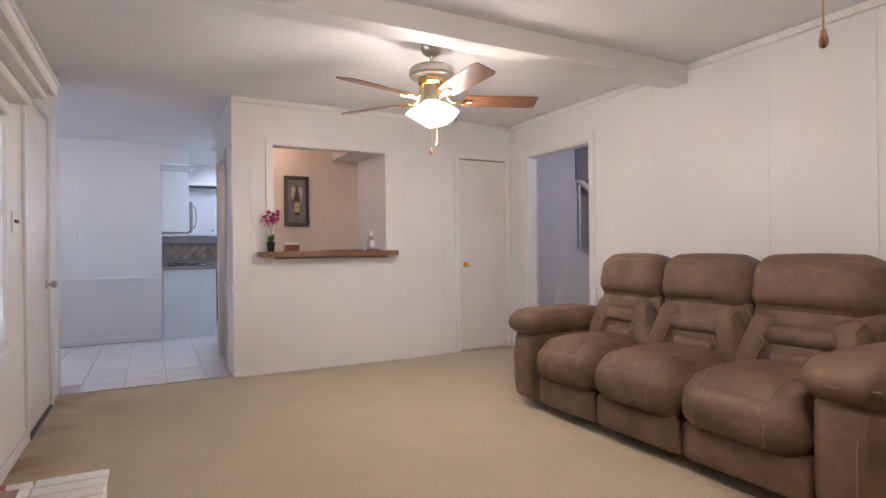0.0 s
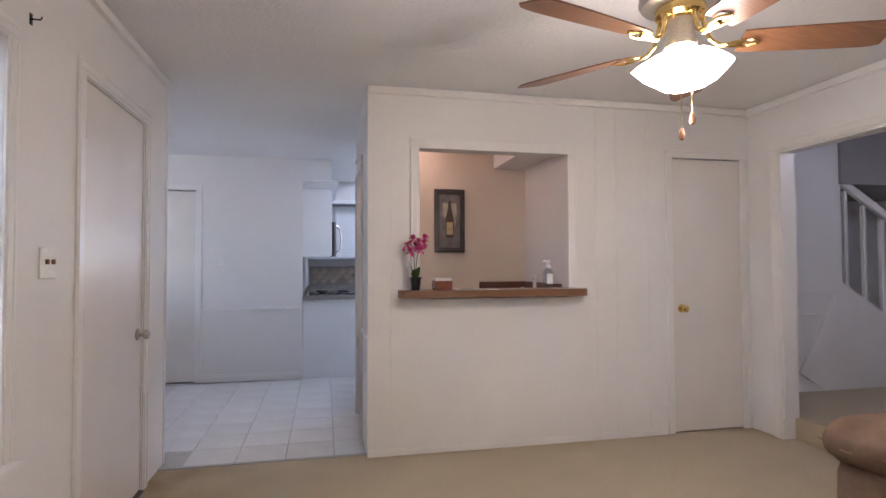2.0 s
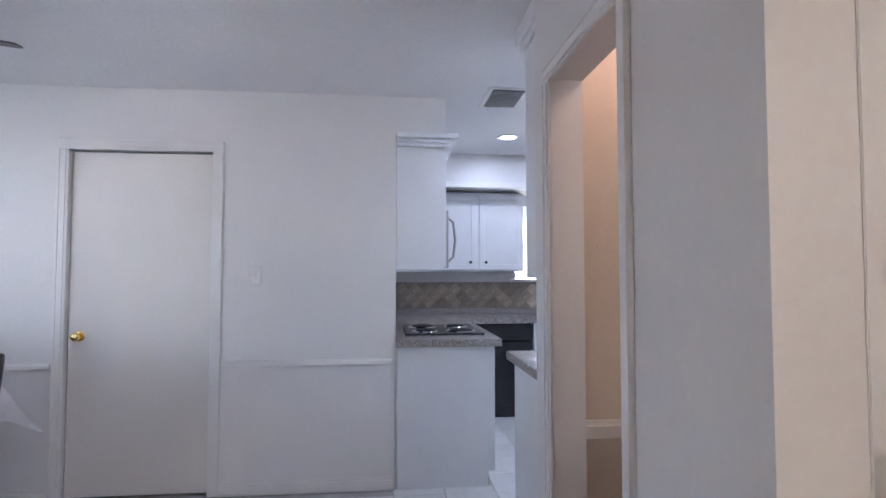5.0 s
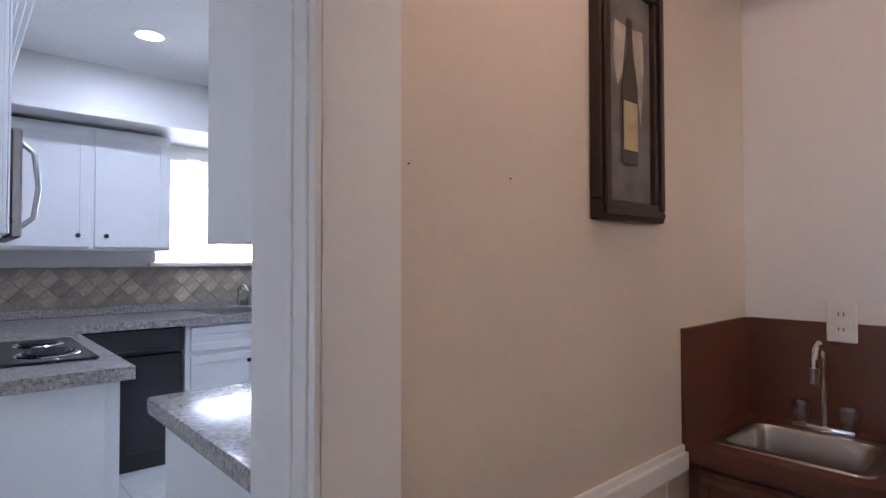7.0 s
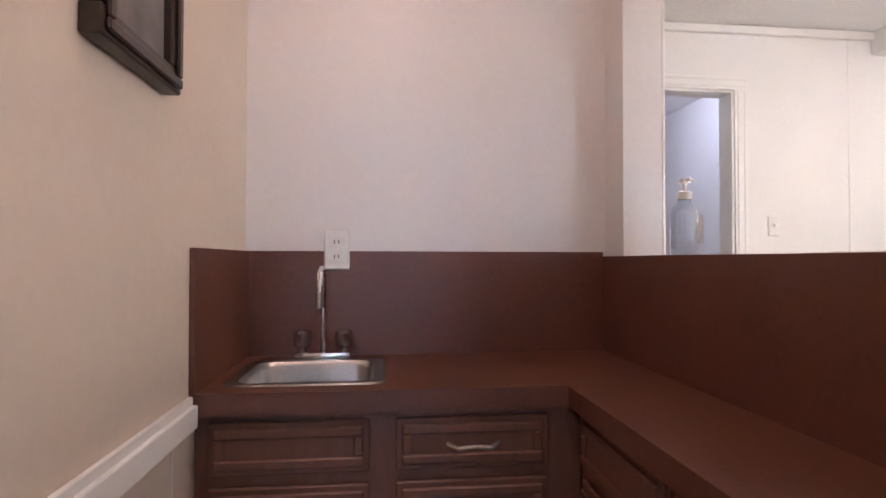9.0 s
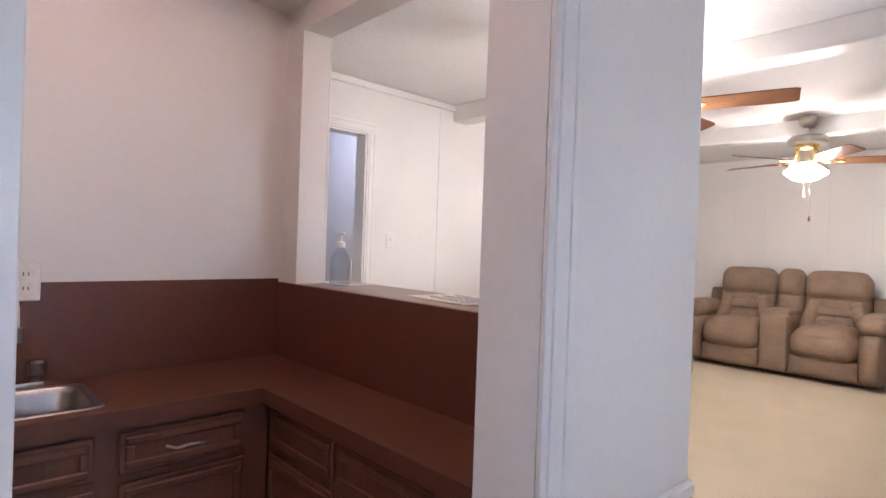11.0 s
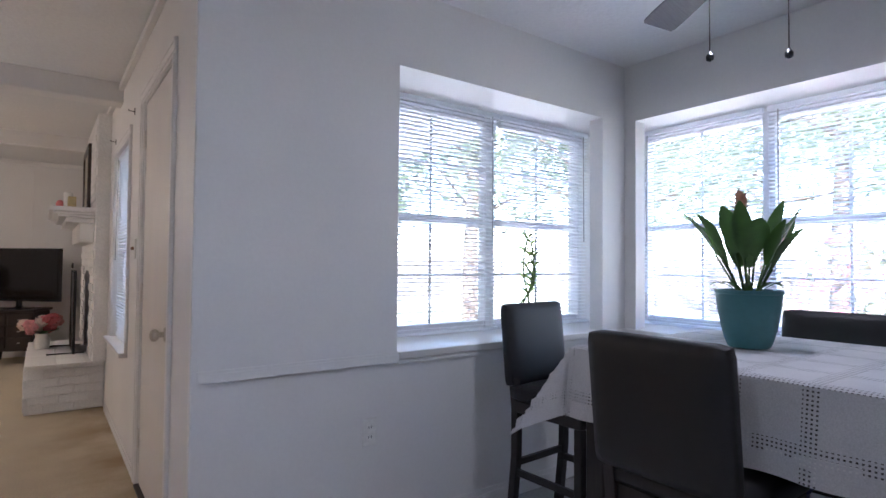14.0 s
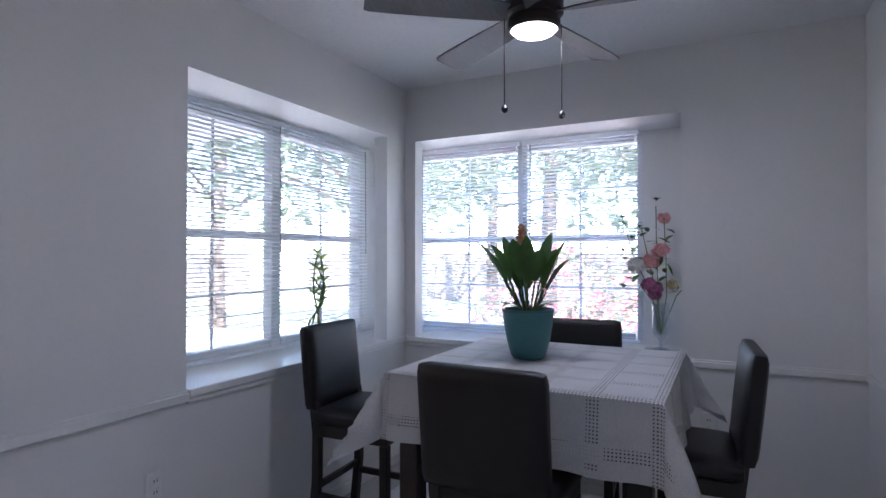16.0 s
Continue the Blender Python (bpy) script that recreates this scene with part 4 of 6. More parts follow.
art = thing("mantel_picture", "gilt-framed picture leaning over the mantel", "picture", 0.06, 2.0, 1.63)
part("frame", boxes((0, -0.36, 0, 0.03, 0.36, 0.05), (0, -0.36, 0.55, 0.03, 0.36, 0.60), (0, -0.36, 0.05, 0.03, -0.31, 0.55), (0, 0.31, 0.05, 0.03, 0.36, 0.55), bevel=0.006), FRAMEWOOD, art)
part("print", box(0.002, -0.31, 0.05, 0.015, 0.31, 0.55), CANVAS_CLOTH, art)
cn = thing("mantel_candle", "white pillar candle on the mantel", "candle", 0.22, 2.20, 1.622)
part("wax", lathe([(0.001, 0), (0.035, 0), (0.036, 0.17), (0.03, 0.175), (0.001, 0.17)], 18), PAPER, cn)
br = thing("mantel_box", "yellow wooden block on the mantel", "ornament", 0.2, 2.38, 1.622)
part("block", box(-0.03, -0.05, 0, 0.03, 0.05, 0.12, 0.006), CANVAS_LABEL, br)
fg = thing("mantel_figurine", "small red and white ornament on the mantel", "ornament", 0.27, 1.75, 1.622)
part("stem", lathe([(0.001, 0), (0.025, 0), (0.01, 0.02), (0.01, 0.07), (0.001, 0.07)], 12), WHITE, fg)
part("head", lathe([(0.001, 0.07), (0.03, 0.08), (0.035, 0.11), (0.02, 0.14), (0.001, 0.145)], 14), ROSE, fg)


def wall_plate(kind, x, y, z, rz, label, gangs=1):
    """Switch or outlet plate; local front towards -y."""
    p = thing("light_switch" if kind == "switch" else "wall_outlet", label, "switch" if kind == "switch" else "outlet", x, y, z, rz)
    w = 0.036 * (1 if gangs == 1 else 1.65)
    part("plate", box(-w, -0.009, -0.058, w, 0.0, 0.058, 0.004), WHITE, p)
    for g in range(gangs):
        u = 0 if gangs == 1 else (-0.023 + 0.046 * g)
        if kind == "switch":
            t = box(u - 0.005, -0.02, -0.004, u + 0.005, -0.008, 0.014, 0.001)
            part("toggle", t, BLADE if gangs == 2 else WHITE, p)
        else:
            for zz in (-0.021, 0.021):
                o = part("socket", box(-0.016, -0.0115, zz - 0.014, 0.016, -0.0085, zz + 0.014, 0.0012), WHITE, p)
                for sx in (-0.006, 0.006):
                    part("slot", box(sx - 0.0016, -0.0122, zz - 0.005, sx + 0.0016, -0.0105, zz + 0.006), INK, o)
    return p


wall_plate("switch", LW, 4.44, 1.26, 90, "white double switch plate with brown toggles beside the door", 2)
wall_plate("switch", RW, 4.31, 1.27, -90, "white switch plate on the panelled wall")
wall_plate("switch", -0.13, FW, 1.31, 0, "white switch plate on the dining wall")
wall_plate("outlet", -0.75, DW, 0.47, 180, "white outlet plate under the chair rail")
wall_plate("outlet", XW, 7.80, 0.47, 90, "white outlet plate behind the dining chair")
wall_plate("outlet", 1.36, NW, 0.38, 180, "white outlet plate behind the loveseat")
wall_plate("outlet", SW - 0.0135, 6.705, 1.10, -90, "white outlet plate over the bar sink")
for yy in (3.24, 4.30):
    h = thing("curtain_hook", "small black iron curtain hook on the wall", "hook", LW, yy, 2.10)
    part("hook_arm", tube([(0.0, 0, 0), (0.015, 0, 0), (0.032, 0.0, 0.0), (0.036, 0, 0.01)], 0.003, 6), BLACK, h)
    part("hook_plate", box(0.0, -0.008, -0.02, 0.004, 0.008, 0.02, 0.001), BLACK, h)

# ---- serving ledge and what stands on it ----
ledge = bmesh.new()
outline = []
for cx, a0 in ((1.43 + 0.055, 180), (2.735 - 0.055, 270)):
    for k in range(7):
        a = radians(a0 + 15 * k)
        outline.append((cx + 0.055 * math.cos(a), 5.635 + 0.055 + 0.055 * math.sin(a)))
outline += [(2.735, PW), (2.646, PW + 0.0), (2.646, PB + 0.001), (1.577, PB + 0.001), (1.577, PW), (1.43, PW)]
lo = [ledge.verts.new((x, y, 1.035)) for x, y in outline]
hi = [ledge.verts.new((x, y, 1.083)) for x, y in outline]
ledge.faces.new(lo[::-1])
ledge.faces.new(hi)
for i in range(len(lo)):
    ledge.faces.new((lo[i], lo[(i + 1) % len(lo)], hi[(i + 1) % len(hi)], hi[i]))
solid("serving_ledge", ledge, LAMINATE, "brown wood-grain laminate ledge with rounded corners", "ledge")

LZ = 1.084
orchid = thing("potted_orchid", "magenta silk orchid in a small black pot", "orchid", 1.535, 5.71, LZ)
part("pot", lathe([(0.001, 0), (0.028, 0), (0.036, 0.075), (0.04, 0.076), (0.04, 0.085), (0.034, 0.085), (0.033, 0.07), (0.001, 0.068)], 20), BLACK, orchid)
part("stem", tube([(0, 0, 0.07), (-0.006, 0, 0.15), (-0.012, 0.0, 0.24), (-0.022, 0, 0.29), (-0.045, 0, 0.31)], 0.0028, 6), STALK, orchid)
part("stem", tube([(0, 0, 0.07), (0.006, 0.01, 0.16), (0.02, 0.01, 0.27), (0.035, 0.01, 0.30)], 0.0028, 6), STALK, orchid)
lf = bmesh.new()
for d, ln in (((-0.35, 0.1, 1.0), 0.15), ((0.3, 0.2, 1), 0.10), ((-0.1, -0.5, 0.9), 0.09)):
    leaf_blade(lf, (0, 0, 0.07), d, ln, 0.055, 0.1)
part("leaves", lf, LEAF, orchid)
for i, (dx, dz) in enumerate(((-0.055, 0.29), (-0.02, 0.33), (0.02, 0.31), (0.055, 0.30), (-0.035, 0.25), (0.03, 0.26), (0.06, 0.335), (0.0, 0.285))):
    b = bmesh.new()
    for k in range(5):
        a = 2 * math.pi * k / 5 + 0.3 * i
        leaf_blade(b, (dx, -0.02, dz), (math.cos(a), -0.35, math.sin(a)), 0.036, 0.034, 0.0, 4, 0.25)
    part("bloom", b, MAGENTA, orchid)
part("bud", pillow(-0.085, -0.01, 0.255, -0.07, 0.006, 0.275, 0.007, n=3), MAGENTA, orchid)

napkin = thing("napkin_holder", "red-brown wooden napkin holder with white napkins", "napkin holder", 1.715, 5.72, LZ, 6)
part("holder", boxes((-0.06, -0.035, 0, 0.06, 0.035, 0.012), (-0.06, -0.035, 0.012, 0.06, -0.027, 0.06), (-0.06, 0.027, 0.012, 0.06, 0.035, 0.06), bevel=0.003), REDWOOD, napkin)
nap = boxes((-0.055, -0.026, 0.013, 0.055, 0.026, 0.066))
for v in nap.verts:
    v.co.z += 0.014 * math.sin(v.co.x * 60 + v.co.y * 40) if v.co.z > 0.05 else 0
part("napkins", nap, PAPER, napkin)


def sheet(name, label, x, y, z, rz, w, h, lines):
    s = thing(name, label, "paper", x, y, z, rz)
    part("sheet", box(-w / 2, -h / 2, 0, w / 2, h / 2, 0.0015), PAPER, s)
    for i in range(lines):
        part("print_line", box(-w * 0.42, -h * 0.4 + i * h * 0.8 / lines, 0.0015, w * 0.42 - (i % 3) * w * 0.1, -h * 0.4 + i * h * 0.8 / lines + 0.004, 0.0021), INK, s)
    return s


sheet("printed_sheet", "white printed sheet lying on the ledge", 1.95, 5.735, LZ, -6, 0.28, 0.19, 9)
sheet("leaflet", "pale leaflet lying on the ledge", 2.60, 5.72, LZ, 4, 0.19, 0.12, 5)
bottle = thing("sanitizer_bottle", "clear pump bottle of hand sanitizer", "bottle", 2.50, 5.81, LZ)
bod = part("body", lathe([(0.001, 0), (0.034, 0), (0.036, 0.006), (0.036, 0.105), (0.030, 0.122), (0.016, 0.132), (0.016, 0.142), (0.001, 0.142)], 24), CLEAR, bottle, "clear plastic body")
part("label_band", boxes((-0.022, -0.0375, 0.03, 0.022, -0.0355, 0.10)), PAPER, bod)
part("pump", lathe([(0.001, 0.142), (0.018, 0.142), (0.018, 0.16), (0.006, 0.164), (0.006, 0.182), (0.014, 0.184), (0.014, 0.194), (0.001, 0.195)], 16), WHITE, bottle)
part("spout", tube([(0, 0, 0.19), (-0.025, 0, 0.192), (-0.036, 0, 0.184)], 0.005, 6), WHITE, bottle)

# ---- bar ----
BZ = 0.80
counter = bmesh.new()
SX0, SX1, SY0, SY1 = 2.40, 2.655, 6.59, 6.895
for r in ((2.33, 6.175, SX0, BK), (SX1, 6.175, SW, BK), (SX0, SY1, SX1, BK), (SX0, 6.175, SX1, SY0), (BI, PB, SW, 6.175)):
    add_box(counter, r[0], r[1], BZ - 0.045, r[2], r[3], BZ)
bar_top = solid("bar_counter", counter, BARBROWN, "dark brown laminate bar counter with high splashback", "counter")
part("splash_end", box(2.325, BK - 0.012, BZ, SW - 0.013, BK - 0.001, 1.095), BARBROWN, bar_top)
part("splash_sink", box(SW - 0.013, PB + 0.013, BZ, SW - 0.001, BK - 0.012, 1.095), BARBROWN, bar_top)
part("splash_hatch", box(BI, PB + 0.001, BZ, SW - 0.013, PB + 0.013, 1.082), BARBROWN, bar_top)
basin = thing("bar_sink", "small stainless steel bar sink set in the counter", "sink", (SX0 + SX1) / 2, (SY0 + SY1) / 2, BZ)
hx, hy = (SX1 - SX0) / 2, (SY1 - SY0) / 2
rim = bmesh.new()


def ring_rect(bm, ax, ay, r, z, n=5):
    out = []
    for cx, cy, a0 in ((ax - r, ay - r, 0), (-(ax - r), ay - r, 90), (-(ax - r), -(ay - r), 180), (ax - r, -(ay - r), 270)):
        for k in range(n):
            a = radians(a0 + 90 * k / (n - 1))
            out.append(bm.verts.new((cx + r * math.cos(a), cy + r * math.sin(a), z)))
    return out


levels = [ring_rect(rim, hx + 0.022, hy + 0.022, 0.03, 0.001), ring_rect(rim, hx + 0.018, hy + 0.018, 0.03, 0.005), ring_rect(rim, hx - 0.004, hy - 0.004, 0.035, 0.004),
          ring_rect(rim, hx - 0.012, hy - 0.012, 0.04, -0.01), ring_rect(rim, hx - 0.02, hy - 0.02, 0.05, -0.12), ring_rect(rim, hx - 0.06, hy - 0.06, 0.04, -0.135)]
for p, q in zip(levels, levels[1:]):
    for i in range(len(p)):
        rim.faces.new((p[i], p[(i + 1) % len(p)], q[(i + 1) % len(p)], q[i]))
rim.faces.new(levels[-1])
part("basin", rim, STEEL, basin)
tap = thing("bar_faucet", "chrome gooseneck bar faucet with clear knobs", "faucet", 2.70, 6.735, BZ + 0.002)
part("deck", box(-0.025, -0.075, 0, 0.025, 0.075, 0.02, 0.008, 2), CHROME, tap)
part("spout", tube([(0, 0, 0.01), (0, 0, 0.19), (-0.012, 0, 0.225), (-0.045, 0, 0.245), (-0.078, 0, 0.232), (-0.09, 0, 0.205), (-0.092, 0, 0.165)], 0.008, 10), CHROME, tap)
part("aerator", lathe([(0.001, 0.145), (0.011, 0.145), (0.012, 0.185), (0.001, 0.185)], 12, -0.092, 0), NICKEL, tap)
for sy in (-0.055, 0.055):
    part("tap_knob", lathe([(0.001, 0.02), (0.012, 0.02), (0.012, 0.03), (0.024, 0.036), (0.026, 0.07), (0.018, 0.078), (0.001, 0.08)], 10, 0, sy), ACRYLIC, tap, "clear faceted acrylic knob")


def raised_front(bm_parent, name, axis, plane, out, b0, b1, z0, z1, handle=None, material=BARWOOD):
    """Cabinet front with a raised frame; plane is its back, out the sign that it looks to."""
    def blk(bm, u0, u1, w0, w1, d0, d1, bev=0.003):
        p0, p1 = sorted((plane + out * d0, plane + out * d1))
        add_box(bm, *((p0, u0, w0, p1, u1, w1) if axis == "x" else (u0, p0, w0, u1, p1, w1)), bev)
    bm = bmesh.new()
    blk(bm, b0, b1, z0, z1, 0, 0.012)
    fr = part(name, bm, material, bm_parent)
    mould = bmesh.new()
    t = 0.022
    for u0, u1, w0, w1 in ((b0 + 0.012, b1 - 0.012, z1 - 0.012 - t, z1 - 0.012), (b0 + 0.012, b1 - 0.012, z0 + 0.012, z0 + 0.012 + t),
                           (b0 + 0.012, b0 + 0.012 + t, z0 + 0.012 + t, z1 - 0.012 - t), (b1 - 0.012 - t, b1 - 0.012, z0 + 0.012 + t, z1 - 0.012 - t)):
        blk(mould, u0, u1, w0, w1, 0.012, 0.020, 0.004)
    part("moulding", mould, material, fr)
    if handle:
        mid, zz = handle
        d = plane + out * 0.018
        pts = [(d, mid - 0.055, zz), (d + out * 0.022, mid - 0.035, zz - 0.004), (d + out * 0.024, mid, zz), (d + out * 0.022, mid + 0.035, zz - 0.004), (d, mid + 0.055, zz)]
        if axis == "y":
            pts = [(q, p, z) for p, q, z in pts]
        part("handle", tube(pts, 0.005, 7), NICKEL, fr, "worn nickel bow handle")
    return fr


cab = thing("bar_cabinet", "dark-stained wooden bar base cabinet with moulded drawer fronts", "cabinet")
part("body", box(2.37, 6.137, 0.0, SW - 0.002, BK - 0.002, 0.60), BARWOOD, cab)
part("face_frame", boxes((2.362, 6.137, 0.0, 2.37, BK - 0.002, BZ - 0.046)), BARWOOD, cab)
raised_front(cab, "drawer_front", "x", 2.362, -1, 6.60, 6.93, 0.625, 0.735)
raised_front(cab, "drawer_front", "x", 2.362, -1, 6.215, 6.545, 0.625, 0.735, (6.38, 0.68))
raised_front(cab, "cabinet_door", "x", 2.362, -1, 6.60, 6.93, 0.08, 0.60)
raised_front(cab, "cabinet_door", "x", 2.362, -1, 6.215, 6.545, 0.08, 0.60, (6.50, 0.52))
cab2 = thing("bar_cabinet", "dark-stained wooden base cabinet under the serving hatch", "cabinet")
part("body", box(BI + 0.002, PB + 0.002, 0.0, 2.36, 6.135, BZ - 0.046), BARWOOD, cab2)
for u0, u1 in ((1.98, 2.33), (1.60, 1.95), (1.33, 1.57)):
    raised_front(cab2, "drawer_front", "y", 6.135, 1, u0, u1, 0.625, 0.735)
    raised_front(cab2, "cabinet_door", "y", 6.135, 1, u0, u1, 0.08, 0.60)

pic = thing("framed_print", "dark wooden framed print of a wine bottle", "picture", 2.05, BK, 1.36)
W2, H2 = 0.137, 0.565
part("frame", boxes((-W2, -0.03, 0, W2, 0, 0.042), (-W2, -0.03, H2 - 0.042, W2, 0, H2), (-W2, -0.03, 0.042, -W2 + 0.042, 0, H2 - 0.042), (W2 - 0.042, -0.03, 0.042, W2, 0, H2 - 0.042),
                    (-W2 + 0.008, -0.037, 0.008, W2 - 0.008, -0.03, 0.026), (-W2 + 0.008, -0.037, H2 - 0.026, W2 - 0.008, -0.03, H2 - 0.008),
                    (-W2 + 0.008, -0.037, 0.026, -W2 + 0.026, -0.03, H2 - 0.026), (W2 - 0.026, -0.037, 0.026, W2 - 0.008, -0.03, H2 - 0.026), bevel=0.003), FRAMEWOOD, pic)
pr = part("print", box(-W2 + 0.04, -0.016, 0.04, W2 - 0.04, -0.004, H2 - 0.04), CANVAS_GREY, pic, "grey still-life print")
cloth = bmesh.new()
for sx, lo_z in ((-1, 0.30), (1, 0.22)):
    pts = [(sx * 0.012, 0.44), (sx * 0.06, 0.445), (sx * 0.066, 0.36), (sx * 0.05, lo_z), (sx * 0.03, 0.33)]
    vs = [cloth.verts.new((x, -0.0172, z)) for x, z in pts]
    cloth.faces.new(vs)
part("painted_cloth", cloth, CANVAS_CLOTH, pr)
bt = lathe([(0.001, 0.13), (0.034, 0.13), (0.036, 0.30), (0.026, 0.35), (0.013, 0.38), (0.013, 0.46), (0.001, 0.46)], 16)
for v in bt.verts:
    v.co.y = v.co.y * 0.02 - 0.0185
part("painted_bottle", bt, CANVAS_BOTTLE, pr)
part("painted_label", box(-0.03, -0.0205, 0.16, 0.03, -0.0195, 0.27), CANVAS_LABEL, pr)
for nx in (1.427, 1.66):
    nl = thing("nail", "small dark nail in the bar wall", "nail", nx, BK, 1.42)
    nb = lathe([(0.0005, 0), (0.0014, 0), (0.0014, 0.003), (0.0005, 0.0035)], 8)
    nb.transform(pose(0, 0, 0, 90, 0, 0))
    part("nail_head", nb, BLACK, nl)
bl = thing("bar_ceiling_light", "small lit flush ceiling light over the bar", "ceiling light", 1.62, 6.55, 0)
part("ring", lathe([(0.001, CH - 0.001), (0.11, CH - 0.001), (0.112, CH - 0.02), (0.10, CH - 0.03), (0.001, CH - 0.03)], 28), WHITE, bl)
part("diffuser", lathe([(0.095, CH - 0.03), (0.085, CH - 0.05), (0.05, CH - 0.066), (0.001, CH - 0.07)], 28), BARLED, bl)

# ---- kitchen ----
CZ = 0.91
kt = bmesh.new()
for r in ((KX, 8.43, 1.385, 10.0), (KX, 10.0, 2.25, KF), (2.25, 9.965, 2.98, 10.09), (2.25, 10.50, 2.98, KF), (2.98, 9.965, 4.0, KF), (1.385, 9.965, 2.25, 10.0)):
    add_box(kt, r[0], r[1], CZ - 0.045, r[2], r[3], CZ, 0.0)
solid("kitchen_counter", kt, GRANITE, "grey speckled laminate kitchen counter", "counter")
solid("peninsula_counter", box(1.30, BK2 + 0.001, CZ - 0.045, 3.6, 7.93, CZ, 0.008, 2), GRANITE, "grey speckled laminate counter with a glossy top", "counter")
solid("counter_lip", boxes((KX + 0.001, KF - 0.02, CZ, 4.0, KF - 0.001, CZ + 0.05), (KX + 0.001, 8.47, CZ, KX + 0.02, KF - 0.021, CZ + 0.05), bevel=0.003), GRANITE, "grey speckled back lip of the counter", "backsplash")


def shaker(parent, axis, plane, out, b0, b1, z0, z1, knob=None):
    def blk(bm, u0, u1, w0, w1, d0, d1, bev=0.002):
        p0, p1 = sorted((plane + out * d0, plane + out * d1))
        add_box(bm, *((p0, u0, w0, p1, u1, w1) if axis == "x" else (u0, p0, w0, u1, p1, w1)), bev)
    bm = bmesh.new()
    t = 0.05
    blk(bm, b0, b1, z0, z1, 0, 0.012)
    d = part("cabinet_door", bm, CABWHITE, parent)
    for nm, u0, u1, w0, w1 in (("door_rail", b0, b1, z1 - t, z1), ("door_rail", b0, b1, z0, z0 + t), ("door_stile", b0, b0 + t, z0 + t, z1 - t), ("door_stile", b1 - t, b1, z0 + t, z1 - t)):
        bm = bmesh.new()
        blk(bm, u0, u1, w0, w1, 0.0125, 0.02)
        part(nm, bm, CABWHITE, d)
    if knob:
        kb = lathe([(0.001, 0), (0.008, 0), (0.007, 0.012), (0.014, 0.016), (0.014, 0.024), (0.001, 0.027)], 12)
        base = plane + out * 0.02
        kb.transform(pose(knob[0], base, knob[1], 90 if out < 0 else -90, 0, 0) if axis == "y" else pose(base, knob[0], knob[1], 0, 90 if out > 0 else -90, 0))
        part("knob", kb, BRONZE, d, "dark bronze knob")
    return d


base1 = thing("base_cabinet", "white painted end cabinet under the cooktop", "cabinet")
part("body", boxes((KX + 0.002, 8.465, 0.09, 1.345, 9.99, CZ - 0.046), (KX + 0.002, 8.465, 0.0, 1.28, 9.99, 0.09)), CABWHITE, base1)
part("end_panel", box(KX + 0.012, 8.452, 0.0, 1.30, 8.464, CZ - 0.047, 0.002), CABWHITE, base1)
base2 = thing("base_cabinet", "white painted sink base cabinet with bronze knobs", "cabinet")
part("body", boxes((2.02, 10.02, 0.09, 3.98, 10.60, 0.68), (2.02, 10.02, 0.68, 3.98, 10.05, CZ - 0.046), (2.02, 10.08, 0.0, 3.98, 10.60, 0.09)), CABWHITE, base2)
for i, u in enumerate((2.05, 2.50, 2.96)):
    shaker(base2, "y", 10.02, -1, u, u + 0.43, 0.12, 0.66, (u + (0.37 if i % 2 == 0 else 0.06), 0.60))
    shaker(base2, "y", 10.02, -1, u, u + 0.43, 0.69, 0.845)
dish = thing("dishwasher", "black dishwasher built in under the counter", "dishwasher", 1.40, 10.0, 0)
part("door", box(0, 0, 0.12, 0.60, 0.5, 0.70, 0.006), BLACK, dish)
part("control_panel", box(0, -0.012, 0.705, 0.60, 0.5, 0.86, 0.006), BLACK, dish)
part("handle_recess", boxes((0.1, -0.025, 0.72, 0.5, -0.012, 0.74), bevel=0.004), BLACK, dish)
part("toe_panel", box(0.0, 0.04, 0.0, 0.60, 0.5, 0.115, 0.003), BLACK, dish)
base3 = thing("base_cabinet", "white painted peninsula cabinet beside the opening", "cabinet")
part("body", boxes((1.335, BK2 + 0.002, 0.09, 3.6, 7.88, CZ - 0.046), (1.36, BK2 + 0.002, 0.0, 3.6, 7.82, 0.09)), CABWHITE, base3)
up1 = thing("wall_cabinet", "white wall cabinet with crown moulding beside the microwave", "cabinet")
part("body", box(KX + 0.002, 8.47, 1.345, 1.02, 8.86, 2.12), CABWHITE, up1)
part("upper_body", box(KX + 0.002, 8.862, 1.78, 1.02, 10.05, 2.12), CABWHITE, up1)
crown = boxes((KX + 0.002, 8.44, 2.12, 1.06, 10.05, 2.145), (KX + 0.002, 8.42, 2.145, 1.085, 10.05, 2.17), (KX + 0.002, 8.40, 2.17, 1.11, 10.05, 2.199), bevel=0.005)
part("crown", crown, CABWHITE, up1)
shaker(up1, "x", 1.02, 1, 8.49, 8.84, 1.36, 2.10, (8.80, 1.42))
up2 = thing("wall_cabinet", "white two-door wall cabinet with bronze knobs", "cabinet")
part("body", box(KX + 0.002, 10.30, 1.34, 2.0, KF - 0.002, 2.11), CABWHITE, up2)
shaker(up2, "y", 10.30, -1, 1.10, 1.53, 1.36, 2.09, (1.47, 1.43))
shaker(up2, "y", 10.30, -1, 1.56, 1.98, 1.36, 2.09, (1.62, 1.43))
up3 = thing("wall_cabinet", "white wall cabinet over the peninsula", "cabinet")
part("body", box(1.278, BK2 + 0.002, 1.305, 3.0, 7.40, 2.32), CABWHITE, up3)
part("crown", boxes((1.262, BK2 + 0.002, 2.32, 3.0, 7.43, 2.36), (1.245, BK2 + 0.002, 2.36, 3.0, 7.46, CH - 0.003), bevel=0.006), CABWHITE, up3)
